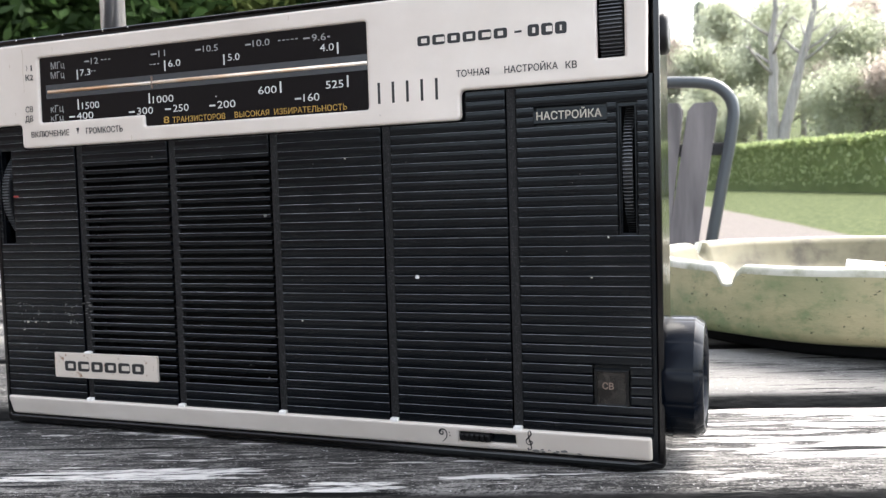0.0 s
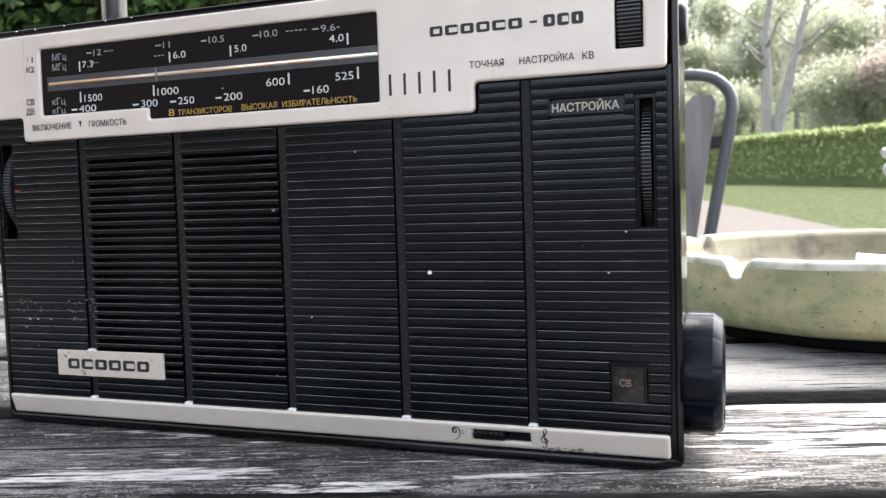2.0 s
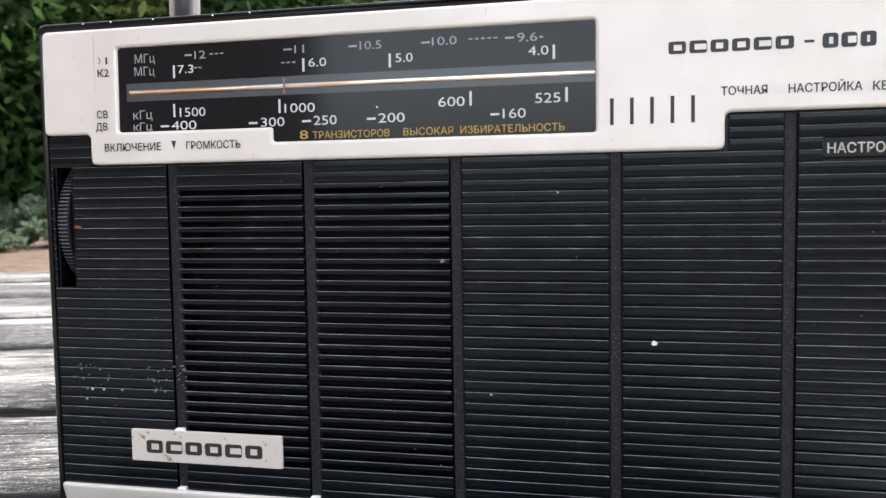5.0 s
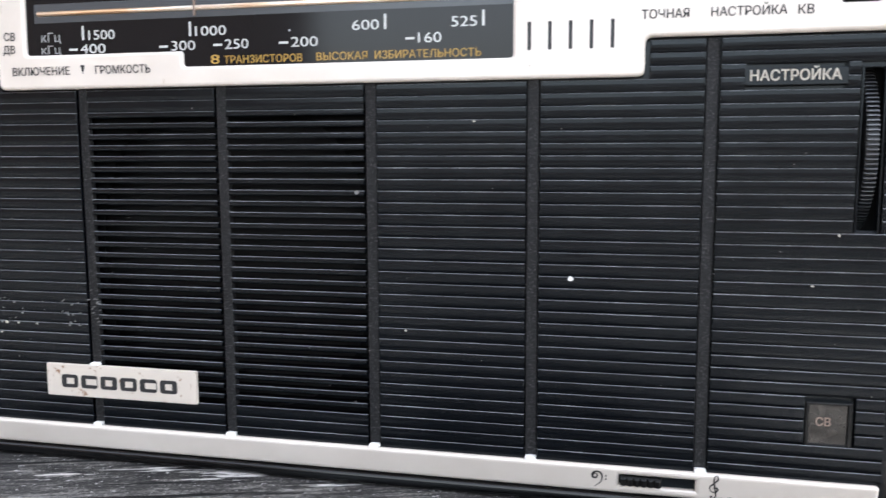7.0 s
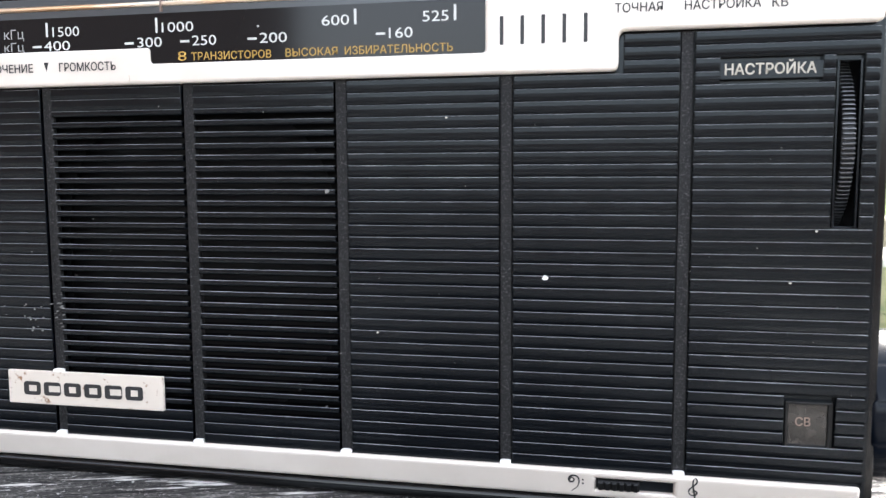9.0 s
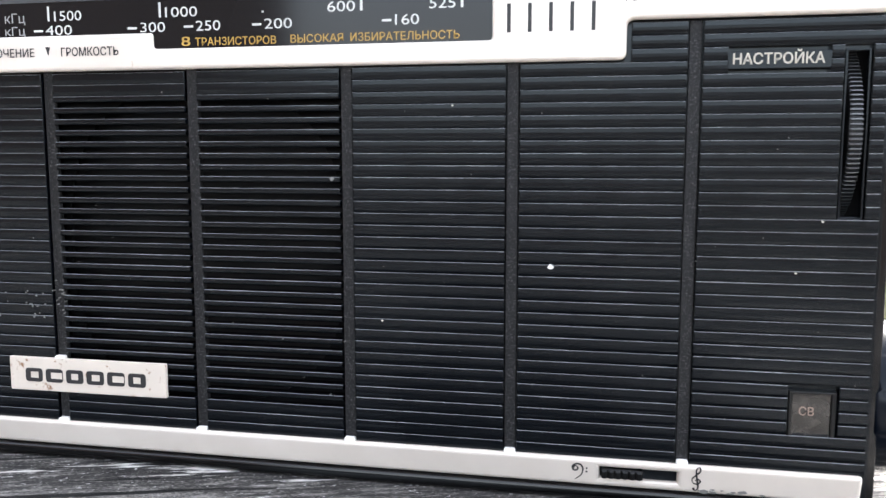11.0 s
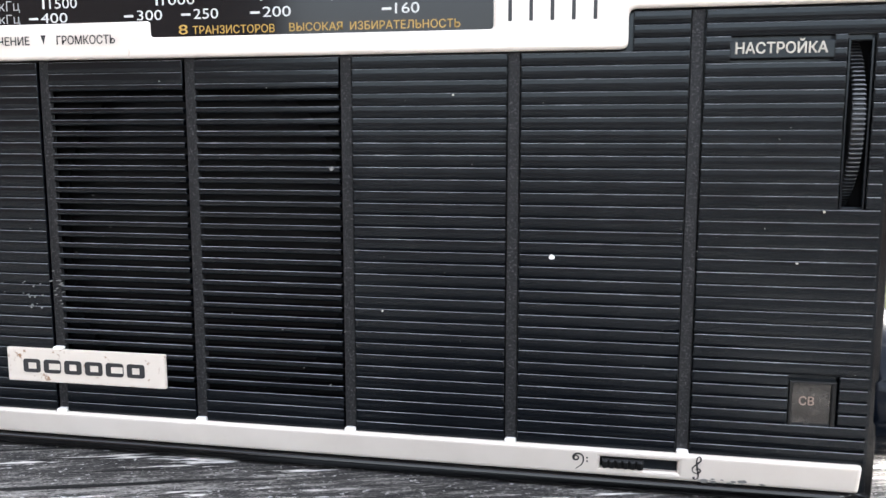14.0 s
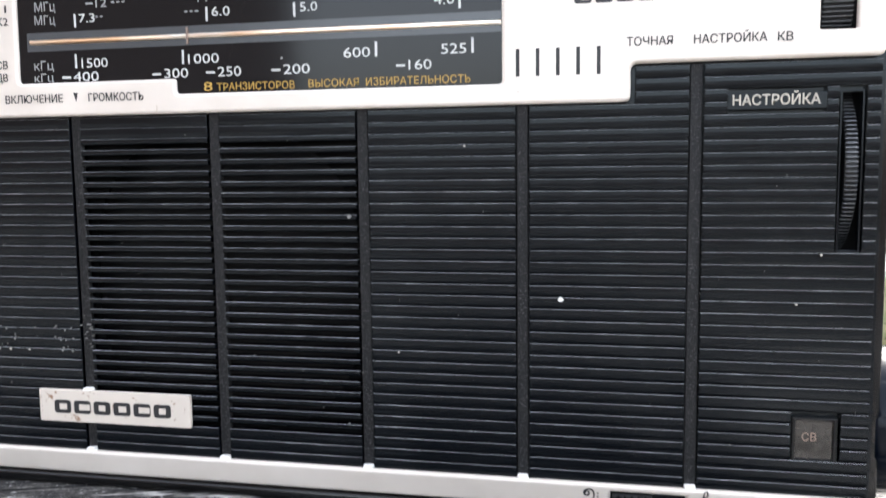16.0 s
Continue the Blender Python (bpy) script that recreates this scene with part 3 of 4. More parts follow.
def build_grille():
    """Back panel with the speaker opening; louvre ribs and upright columns in front of it."""
    hole = []
    for k in range(40):
        c, q = math.cos(2 * math.pi * k / 40), math.sin(2 * math.pi * k / 40)
        hole.append((0.0742 + 0.0352 * math.copysign(abs(c) ** 0.77, c), 0.0572 + 0.0375 * math.copysign(abs(q) ** 0.77, q)))
    holes = [hole, rect(0.0030, 0.0072, 0.0664, 0.0999), rect(0.2142, 0.2178, 0.0667, 0.0993), rect(0.2066, 0.2144, 0.0209, 0.0301)]
    holes[0] = rect(0.0384, 0.1096, 0.0205, 0.0940)
    grille = part("grille", sheet("grille", rect(0.0013, W - 0.0018, 0.0066, 0.1075), holes, 0.0013, 0.0012, 0.0001), M_RIB, radio, "black louvred plastic grille")
    part("speaker_panel", sheet("panel", rect(0.0370, 0.1110, 0.0190, 0.0955), [hole], 0.0034, 0.0010, 0.0001), M_BACKING, grille, "matt black panel with a round speaker opening")
    full = [(0.0014, 0.0), (-0.00038, 0.0), (-0.00047, -0.00010), (-0.00048, -0.00095), (-0.00045, -0.00155), (-0.00037, -0.00205), (-0.00024, -0.00240), (-0.0001, -0.00258), (0.0014, -0.00258)]
    slim = [(0.0022, 0.0), (-0.00038, 0.0), (-0.00047, -0.00010), (-0.00048, -0.00070), (-0.00043, -0.00105), (-0.00025, -0.00125), (0.0000, -0.00135), (0.0022, -0.00135)]
    meshes = {}

    def rib(x0, x1, z, open_=False):
        key = (round(x1 - x0, 5), open_)
        if key not in meshes:
            bm = bmesh.new()
            prof = slim if open_ else full
            a = [bm.verts.new((0.0001 if k not in (2, 3) else 0.0003, y, h)) for k, (y, h) in enumerate(prof)]
            b = [bm.verts.new((x1 - x0 - (0.0001 if k not in (2, 3) else 0.0003), y, h)) for k, (y, h) in enumerate(prof)]
            for k in range(len(prof)):
                bm.faces.new((a[k], a[(k + 1) % len(a)], b[(k + 1) % len(b)], b[k]))
            bm.faces.new(a[::-1])
            bm.faces.new(b)
            bmesh.ops.recalc_face_normals(bm, faces=bm.faces[:])
            me = bpy.data.meshes.new("rib")
            bm.to_mesh(me)
            bm.free()
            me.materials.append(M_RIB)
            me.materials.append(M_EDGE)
            # only arrises facing up and forward take the painted highlight
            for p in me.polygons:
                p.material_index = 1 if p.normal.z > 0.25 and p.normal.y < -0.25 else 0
            meshes[key] = me
        ob = new("rib", meshes[key])
        adopt(ob, grille)
        ob.location = (x0, 0, z)

    left, right = 0.0016, W - 0.0028
    bounds = [left] + COLS + [right]
    for c in range(6):
        a = bounds[c] + (HALF if c else 0.0)
        b = bounds[c + 1] - (HALF if c < 5 else 0.0)
        for k in range(-5, 30):
            z = LINE0 - k * PITCH
            if z > 0.0983 and not (c == 5 or (c == 4) or (c == 0)):
                continue
            mid = z - PITCH / 2
            if c == 4 and z > 0.0983:
                rib(0.1722, b, z)
            elif c == 0 and z > 0.0983:
                rib(a, 0.0146, z)
            elif c == 0 and 0.0655 < mid < 0.1005:
                rib(a, 0.0026, z)
                rib(0.0082, b, z)
            elif c == 5 and 0.0660 < mid < 0.0995:
                rib(0.2183, b, z)
                if 0.0955 < mid:
                    rib(a, 0.1915, z)
                    rib(0.2106, 0.2132, z)
                else:
                    rib(a, 0.2132, z)
            elif c == 5 and 0.0200 < mid < 0.0310:
                rib(a, 0.2058, z)
                rib(0.2155, b, z)
            else:
                rib(a, b, z, c in (1, 2) and 0.022 < mid < 0.0935)
    for x in COLS:
        top = 0.1062 if x > 0.18 else 0.0986
        bm = box(bmesh.new(), x - HALF * 0.95, x + HALF * 0.95, 0.0003, 0.0020, 0.0132, top, 0.0002, 1)
        part("column", bm, M_COLUMN, grille)
        bm = box(bmesh.new(), x - HALF * 0.9, x + HALF * 0.9, -0.0013, 0.0006, 0.0126, 0.0143, 0.0004, 2)
        part("tab", bm, M_CHIP, grille, "bare silver-white clip tab")
    return grille


grille = build_grille()


def build_plate():
    outline = [(0.0019, 0.1330), (0.0015, 0.1063), (0.0150, 0.1063), (0.0150, 0.0984), (0.1713, 0.0984), (0.1713, 0.1064), (0.2213, 0.1064), (0.2218, 0.1330)]
    window = [(0.0236, 0.1279), (0.1437, 0.1279), (0.1437, 0.1030), (0.0657, 0.1030), (0.0657, 0.1066), (0.0233, 0.1066)]
    wheel = rounded(rect(0.2088, 0.2158, 0.1119, 0.1308), 0.0004)
    plate = part("front_plate", sheet("plate", rounded(outline, 0.0016), [rounded(window, 0.0009), wheel], -0.0019, 0.0024, 0.0008), M_SILVER, radio, "satin silver dial plate with worn print")
    y = -0.00194
    writing("1", 0.0205, 0.0211, 0.1239, 0.0018, y, M_INK, plate)
    stroke_k = bmesh.new()
    stroke(stroke_k, [(0.0184, 0.1258), (0.0190, 0.1250), (0.0186, 0.1240)], [0.0002, 0.0003, 0.0002], y)
    part("mark", stroke_k, M_INK, plate, "half worn-off printed letter")
    writing("К2", 0.0181, 0.0214, 0.1208, 0.00183, y, M_INK, plate, 0.016)
    writing("СВ", 0.0174, 0.0206, 0.1103, 0.00183, y, M_INK, plate, 0.016)
    writing("ДВ", 0.0170, 0.0204, 0.1072, 0.00183, y, M_INK, plate, 0.016)
    writing("ВКЛЮЧЕНИЕ", 0.0193, 0.0354, 0.1018, 0.00183, y, M_INK, plate, 0.016)
    writing("ГРОМКОСТЬ", 0.0424, 0.0572, 0.1018, 0.00183, y, M_INK, plate, 0.016)
    bm = bmesh.new()
    bm.faces.new([bm.verts.new((x, y, z)) for x, z in ((0.0383, 0.1040), (0.0396, 0.1040), (0.0390, 0.1018))])
    part("mark", bm, M_INK, plate)
    writing("ТОЧНАЯ", 0.1704, 0.1799, 0.1100, 0.00174, y, M_INK, plate, 0.016)
    writing("НАСТРОЙКА", 0.1841, 0.1986, 0.1100, 0.00174, y, M_INK, plate, 0.016)
    writing("КВ", 0.2006, 0.2036, 0.1099, 0.00174, y, M_INK, plate, 0.016)
    # vent openings as flat black bars: the dark of the recess is painted
    for k in range(5):
        bar(0.14685 + 0.00434 * k, 0.14765 + 0.00434 * k, 0.1044, 0.1103, y, M_INK, plate, "vent_slot")
    maker_mark(plate, 0.1594, 0.1858, 0.1193, 0.0027, 6, y)
    bar(0.1871, 0.1891, 0.1203, 0.1209, y, M_INK, plate)
    maker_mark(plate, 0.1907, 0.2017, 0.1190, 0.0031, 3, y)
    bm = box(bmesh.new(), 0.2060, 0.2200, 0.0090, 0.0100, 0.1095, 0.1315)
    part("wheel_well", bm, M_VOID, plate)
    bm = bmesh.new()
    drip = smooth_path([(0.0171, 0.1312), (0.0173, 0.1280), (0.0170, 0.1240), (0.0172, 0.1200), (0.0171, 0.1170)])
    stroke(bm, drip, [0.00022 - 0.00012 * k / len(drip) for k in range(len(drip))], y + 0.00002)
    part("stain", bm, M_STAIN, plate, "thin dried yellowish drip")
    for x, z in ((0.0113, 0.1262), (0.0128, 0.1100), (0.0605, 0.0996), (0.1190, 0.1312), (0.0300, 0.1300)):
        bm = bmesh.new()
        stroke(bm, [(x, z + 0.0008), (x + 0.0001, z), (x - 0.0001, z - 0.0007)], [0.0001, 0.00018, 0.00008], y + 0.00002)
        part("stain", bm, M_STAIN, plate)
    dial = part("dial", sheet("dial", [(0.0230, 0.1285), (0.1443, 0.1285), (0.1443, 0.1024), (0.0651, 0.1024), (0.0651, 0.1060), (0.0227, 0.1060)], [], -0.0011, 0.0010, 0.0001), M_DIAL, radio, "glossy black tuning scale window")
    yd = -0.00116
    for t, x0, x1, z in (("12", 0.0451, 0.0481, 0.1242), ("11", 0.0718, 0.0743, 0.1242), ("10.5", 0.0884, 0.0938, 0.1242), ("10.0", 0.1061, 0.1120, 0.1242), ("9.6", 0.1261, 0.1307, 0.1240)):
        writing(t, x0, x1, z, 0.00191, yd, M_GREYINK, dial)
    for t, x0, x1 in (("7.3", 0.0404, 0.0447), ("6.0", 0.0753, 0.0799), ("5.0", 0.0972, 0.1014), ("4.0", 0.1286, 0.1332)):
        writing(t, x0, x1, 0.1208, 0.002, yd, M_WHITE, dial)
    for t, x0, x1 in (("1500", 0.0405, 0.0476), ("1000", 0.0688, 0.0767), ("600", 0.1074, 0.1137), ("525", 0.1301, 0.1358)):
        writing(t, x0, x1, 0.1100, 0.00217, yd, M_WHITE, dial)
    for t, x0, x1 in (("400", 0.0381, 0.0450), ("300", 0.0625, 0.0687), ("250", 0.0763, 0.0822), ("200", 0.0927, 0.0992), ("160", 0.1226, 0.1279)):
        writing(t, x0, x1, 0.1068, 0.00217, yd, M_WHITE, dial)
    writing("МГц", 0.0284, 0.0341, 0.1239, 0.00209, yd, M_GREYINK, dial)
    writing("МГц", 0.0282, 0.0339, 0.1207, 0.00209, yd, M_GREYINK, dial)
    writing("кГц", 0.0274, 0.0328, 0.1098, 0.00209, yd, M_GREYINK, dial)
    writing("кГц", 0.0273, 0.0327, 0.1069, 0.00191, yd, M_GREYINK, dial)
    writing("8", 0.0726, 0.0748, 0.1035, 0.00205, yd, M_YELLOW, dial, 0.004)
    writing("ТРАНЗИСТОРОВ", 0.0760, 0.0954, 0.1035, 0.00164, yd, M_YELLOW, dial, 0.004)
    writing("ВЫСОКАЯ", 0.0988, 0.1109, 0.1036, 0.00164, yd, M_YELLOW, dial, 0.004)
    writing("ИЗБИРАТЕЛЬНОСТЬ", 0.1126, 0.1367, 0.1036, 0.00164, yd, M_YELLOW, dial, 0.004)
    for x0, x1, z in ((0.0424, 0.0444, 0.1252), (0.0689, 0.0711, 0.1252), (0.0856, 0.0877, 0.1251), (0.1035, 0.1056, 0.1250), (0.1233, 0.1254, 0.1250), (0.1312, 0.1320, 0.1248)):
        bar(x0, x1, z - 0.00022, z + 0.00022, yd, M_GREYINK, dial)
    for x0, x1, z, n in ((0.0493, 0.0535, 0.1252, 3), (0.1148, 0.1221, 0.1252, 5), (0.0449, 0.0473, 0.1220, 2), (0.0683, 0.0725, 0.1221, 3)):
        step = (x1 - x0) / n
        for k in range(n):
            bar(x0 + step * k, x0 + step * (k + 0.62), z - 0.00016, z + 0.00016, yd, M_GREYINK, dial)
    for x0, x1 in ((0.0350, 0.0374), (0.0593, 0.0616), (0.0733, 0.0756), (0.0898, 0.0920), (0.1197, 0.1218)):
        bar(x0, x1, 0.10755, 0.10805, yd, M_WHITE, dial)
    for x in (0.0393, 0.0740, 0.0958, 0.1344):
        bar(x - 0.00028, x + 0.00028, 0.1197, 0.1229, yd, M_WHITE, dial)
    for x in (0.0390, 0.0675, 0.1151, 0.1372):
        bar(x - 0.00028, x + 0.00028, 0.1100, 0.1133, yd, M_WHITE, dial)
    bar(0.0922, 0.0926, 0.1103, 0.1107, yd, M_WHITE, dial)
    bm = box(bmesh.new(), 0.0258, 0.1437, -0.00118, -0.0009, 0.1143, 0.1188)
    part("band", bm, M_BAND, dial, "smoked grey window strip")
    bm = cyl(bmesh.new(), (0.0268, -0.0011, 0.1165), (0.1436, -0.0011, 0.1163), 0.00062, n=12)
    part("guide_rod", bm, M_ROD, dial, "bright brass guide rod", True)
    bm = box(bmesh.new(), 0.0688, 0.0692, -0.00175, -0.0010, 0.1146, 0.1184)
    part("pointer", bm, M_DIM, dial, "thin faded red pointer")


def maker_mark(parent, x0, x1, z, h, n, y):
    """The maker's mark as plain hollow blocks."""
    step = (x1 - x0) / n
    for k in range(n):
        a, b = x0 + step * k, x0 + step * (k + 0.84)
        t = h * 0.27
        outer = rounded(rect(a, b, z, z + h), h * 0.25)
        inner = rect(a + t * 1.5, b - t * 1.2 if k % 3 == 0 else b + t, z + t, z + h - t) if k % 3 != 2 else rect(a + t * 1.5, b - t * 1.5, z + t, z + h - t)
        if k % 3 == 1:
            inner = rect(a + t * 1.5, b - t * 0.2, z + t, z + h - t)
        part("emblem_block", sheet("block", outer, [inner], y - 0.00005, 0.0001, 0.00001), M_INK, parent)


build_plate()


def thumb_wheel(x0, x1, yc, zc, r, n, label):
    """A ridged wheel on a sideways axle, seen through its slot."""
    bm = bmesh.new()
    loops = []
    for x in (x0, x0 + 0.0003, x1 - 0.0003, x1):
        rr = r - (0.0003 if x in (x0, x1) else 0)
        ring = []
        for k in range(n):
            for turn, drop in ((0.0, 0.0), (0.24, 0.0), (0.38, 0.0008), (0.86, 0.0008)):
                a = 2 * math.pi * (k + turn) / n
                ring.append(bm.verts.new((x, yc + (rr - drop) * math.cos(a), zc + (rr - drop) * math.sin(a))))
        loops.append(ring)
    m = len(loops[0])
    for p, q in zip(loops, loops[1:]):
        for k in range(m):
            f = bm.faces.new((p[k], p[(k + 1) % m], q[(k + 1) % m], q[k]))
            # crest faces get the painted glint
            f.material_index = 1 if k % 4 == 0 else 0
    bm.faces.new(loops[0])
    bm.faces.new(loops[-1][::-1])
    wheel = part("thumb_wheel", bm, M_WHEEL, radio, label)
    wheel.data.materials.append(M_RIDGE)


thumb_wheel(0.2146, 0.2171, 0.0182, 0.0838, 0.0195, 125, "ridged black tuning wheel")
thumb_wheel(0.0036, 0.0064, 0.0182, 0.0832, 0.0195, 120, "ridged black volume wheel")
thumb_wheel(0.2093, 0.2153, 0.0150, 0.1215, 0.0165, 104, "ridged black fine tuning wheel")


def build_controls():
    # frames round the wheel slots
    for x0, x1, z0, z1 in ((0.0028, 0.0080, 0.0660, 0.1003), (0.2134, 0.2181, 0.0660, 0.0998)):
        hole = rect(x0 + 0.0004, x1 - 0.0004, z0 + 0.0004, z1 - 0.0004)
        part("slot_frame", sheet("frame", rect(x0, x1, z0, z1), [hole], 0.0000, 0.0020, 0.0001), M_RIB, grille)
        bm = box(bmesh.new(), x0, x1, 0.0119, 0.0121, z0, z1)
        part("slot_floor", bm, M_VOID, grille)
    bm = box(bmesh.new(), 0.0083, 0.0102, -0.0008, 0.0004, 0.0820, 0.0827, 0.0002, 1)
    part("volume_mark", bm, M_RED, grille, "small red index mark")
    label = part("label_plate", sheet("label", rounded(rect(0.1912, 0.2108, 0.0961, 0.0996), 0.0004), [], -0.0006, 0.0016, 0.0002), M_RIB, radio, "smooth black name strip")
    writing("НАСТРОЙКА", 0.1922, 0.2095, 0.0971, 0.0020, -0.00066, M_CREAM, label, 0.02)
    # band window
    win = part("band_window", sheet("win", rect(0.2066, 0.2144, 0.0209, 0.0301), [], 0.0006, 0.0012, 0.0002), M_LENS, radio, "smoked square band indicator window")
    writing("СВ", 0.2081, 0.2111, 0.0254, 0.0017, 0.0005, M_DIM, win, 0.02)
    frame_mesh = sheet("frame", rect(0.2060, 0.2152, 0.0202, 0.0306), [rect(0.2067, 0.2143, 0.0210, 0.0300)], 0.0000, 0.0016, 0.0002)
    part("window_frame", frame_mesh, M_BLACK, win)
    # bottom strip with tone slider
    slot = rect(0.1678, 0.1841, 0.0089, 0.0116)
    strip = part("bottom_strip", sheet("strip", rounded(rect(0.0014, 0.2208, 0.0068, 0.0135), 0.0009), [slot], -0.0017, 0.0022, 0.0009), M_SILVER, radio, "satin silver lower trim strip")
    bm = box(bmesh.new(), 0.1660, 0.1860, 0.0012, 0.0020, 0.0075, 0.0128)
    part("slot_backing", bm, M_VOID, strip)
    bm = box(bmesh.new(), 0.1682, 0.1770, -0.0021, 0.0011, 0.0091, 0.0114, 0.0002, 1)
    part("tone_slider", bm, M_BLACK, strip, "ribbed black tone switch")
    for k in range(6):
        bm = box(bmesh.new(), 0.1682 + 0.00148 * k, 0.1682 + 0.00148 * k + 0.0012, -0.0028, -0.0015, 0.0092, 0.0113, 0.0003, 1)
        part("slider_ridge", bm, M_BLACK, strip)
    y = -0.00175
    bm = bmesh.new()
    bass = smooth_path([(0.1622, 0.0110), (0.1625, 0.0116), (0.1631, 0.0113), (0.1629, 0.0106), (0.1622, 0.0106), (0.1620, 0.0114), (0.1627, 0.0121), (0.1638, 0.0119), (0.1642, 0.0108), (0.1638, 0.0094), (0.1625, 0.0082)])
    stroke(bm, bass, [0.00016 + 0.00030 * math.sin(math.pi * k / len(bass)) for k in range(len(bass))], y)
    for dz in (0.0112, 0.0103):
        bmesh.ops.create_circle(bm, cap_ends=True, segments=10, radius=0.00024, matrix=Matrix.Translation((0.1650, y, dz)) @ Matrix.Rotation(radians(90), 4, "X"))
    part("bass_sign", bm, M_INK, strip, "printed bass clef")
    bm = bmesh.new()
    treble = smooth_path([(0.1879, 0.0100), (0.1884, 0.0104), (0.1889, 0.0099), (0.1884, 0.0092), (0.1875, 0.0094), (0.1872, 0.0104), (0.1880, 0.0114), (0.1888, 0.0124), (0.1886, 0.0134), (0.1881, 0.0130), (0.1880, 0.0118), (0.1884, 0.0094), (0.1885, 0.0082), (0.1880, 0.0076), (0.1875, 0.0079)])
    stroke(bm, treble, [0.00020 + 0.00018 * abs(math.sin(3.3 * math.pi * k / len(treble))) for k in range(len(treble))], y)
    bmesh.ops.create_circle(bm, cap_ends=True, segments=10, radius=0.00028, matrix=Matrix.Translation((0.1876, y, 0.0080)) @ Matrix.Rotation(radians(90), 4, "X"))
    part("treble_sign", bm, M_INK, strip, "printed treble clef")
    rng = random.Random(8)
    for k in range(9):
        x, z, r = rng.uniform(0.188, 0.2035), rng.uniform(0.0072, 0.0080), rng.uniform(0.0003, 0.0009)
        bm = bmesh.new()
        bm.faces.new([bm.verts.new((x + r * 1.8 * rng.uniform(0.5, 1) * math.cos(a), -0.00172 - 0.00002 * k, z + r * 0.7 * rng.uniform(0.4, 1) * math.sin(a))) for a in (2 * math.pi * q / 9 for q in range(9))])
        part("scuff", bm, M_SCUFF, strip)
    # the strip leans back towards its lower edge
    for ob in (strip, *strip.children):
        for v in ob.data.vertices:
            v.co.y += (0.0135 - v.co.z) * 0.30
    # badge across the first column
    badge = part("badge", sheet("badge", rounded(rect(0.0231, 0.0655, 0.0209, 0.0293), 0.0004), [], -0.0013, 0.0010, 0.0002), M_BADGE, radio, "small silver badge with rusty edges")
    maker_mark(badge, 0.0275, 0.0611, 0.0232, 0.0034, 6, -0.00135)
    bm = box(bmesh.new(), 0.0357, 0.0383, -0.0014, 0.0004, 0.0290, 0.0299, 0.0003, 1)
    part("tab", bm, M_CHIP, badge)


build_controls()


def side_knob():
    """Twelve-sided knob on the right-hand side."""
    bm = bmesh.new()
    yc, zc, n = 0.0178, 0.0262, 12
    loops = []
    for x, r in ((W - 0.0008, 0.0162), (W + 0.0006, 0.0169), (W + 0.0072, 0.0169), (W + 0.0094, 0.0153), (W + 0.0096, 0.0142), (W + 0.0090, 0.0132), (W + 0.0072, 0.0122)):
        loops.append([bm.verts.new((x, yc + r * math.cos(2 * math.pi * (k + 0.5) / n), zc + r * math.sin(2 * math.pi * (k + 0.5) / n))) for k in range(n)])
    for p, q in zip(loops, loops[1:]):
        for k in range(n):
            bm.faces.new((p[k], p[(k + 1) % n], q[(k + 1) % n], q[k]))
    bm.faces.new(loops[0])
    bm.faces.new(loops[-1][::-1])
    arris = [e for e in bm.edges if abs(e.verts[0].co.x - e.verts[1].co.x) > 0.0015]
    bmesh.ops.bevel(bm, geom=arris, offset=0.0010, segments=3, affect="EDGES")
    for e in bm.edges:
        if all(abs(v.co.x - W - 0.0072) < 1e-4 for v in e.verts) or all(abs(v.co.x - W - 0.0096) < 1e-4 for v in e.verts):
            e.smooth = False
    part("band_knob", bm, M_KNOB, radio, "faceted black band selector knob with dished face", True)


side_knob()


def antenna():
    bm = cyl(bmesh.new(), (0.0205, 0.0385, Z1 - 0.008), (0.0200, 0.0388, 0.30), 0.0045, 0.0045, 20)
    cyl(bm, (0.0200, 0.0388, 0.30), (0.0197, 0.0390, 0.46), 0.0038, 0.0038, 18)
    part("antenna", bm, M_CHROME, radio, "raised chrome telescopic antenna", True)


antenna()


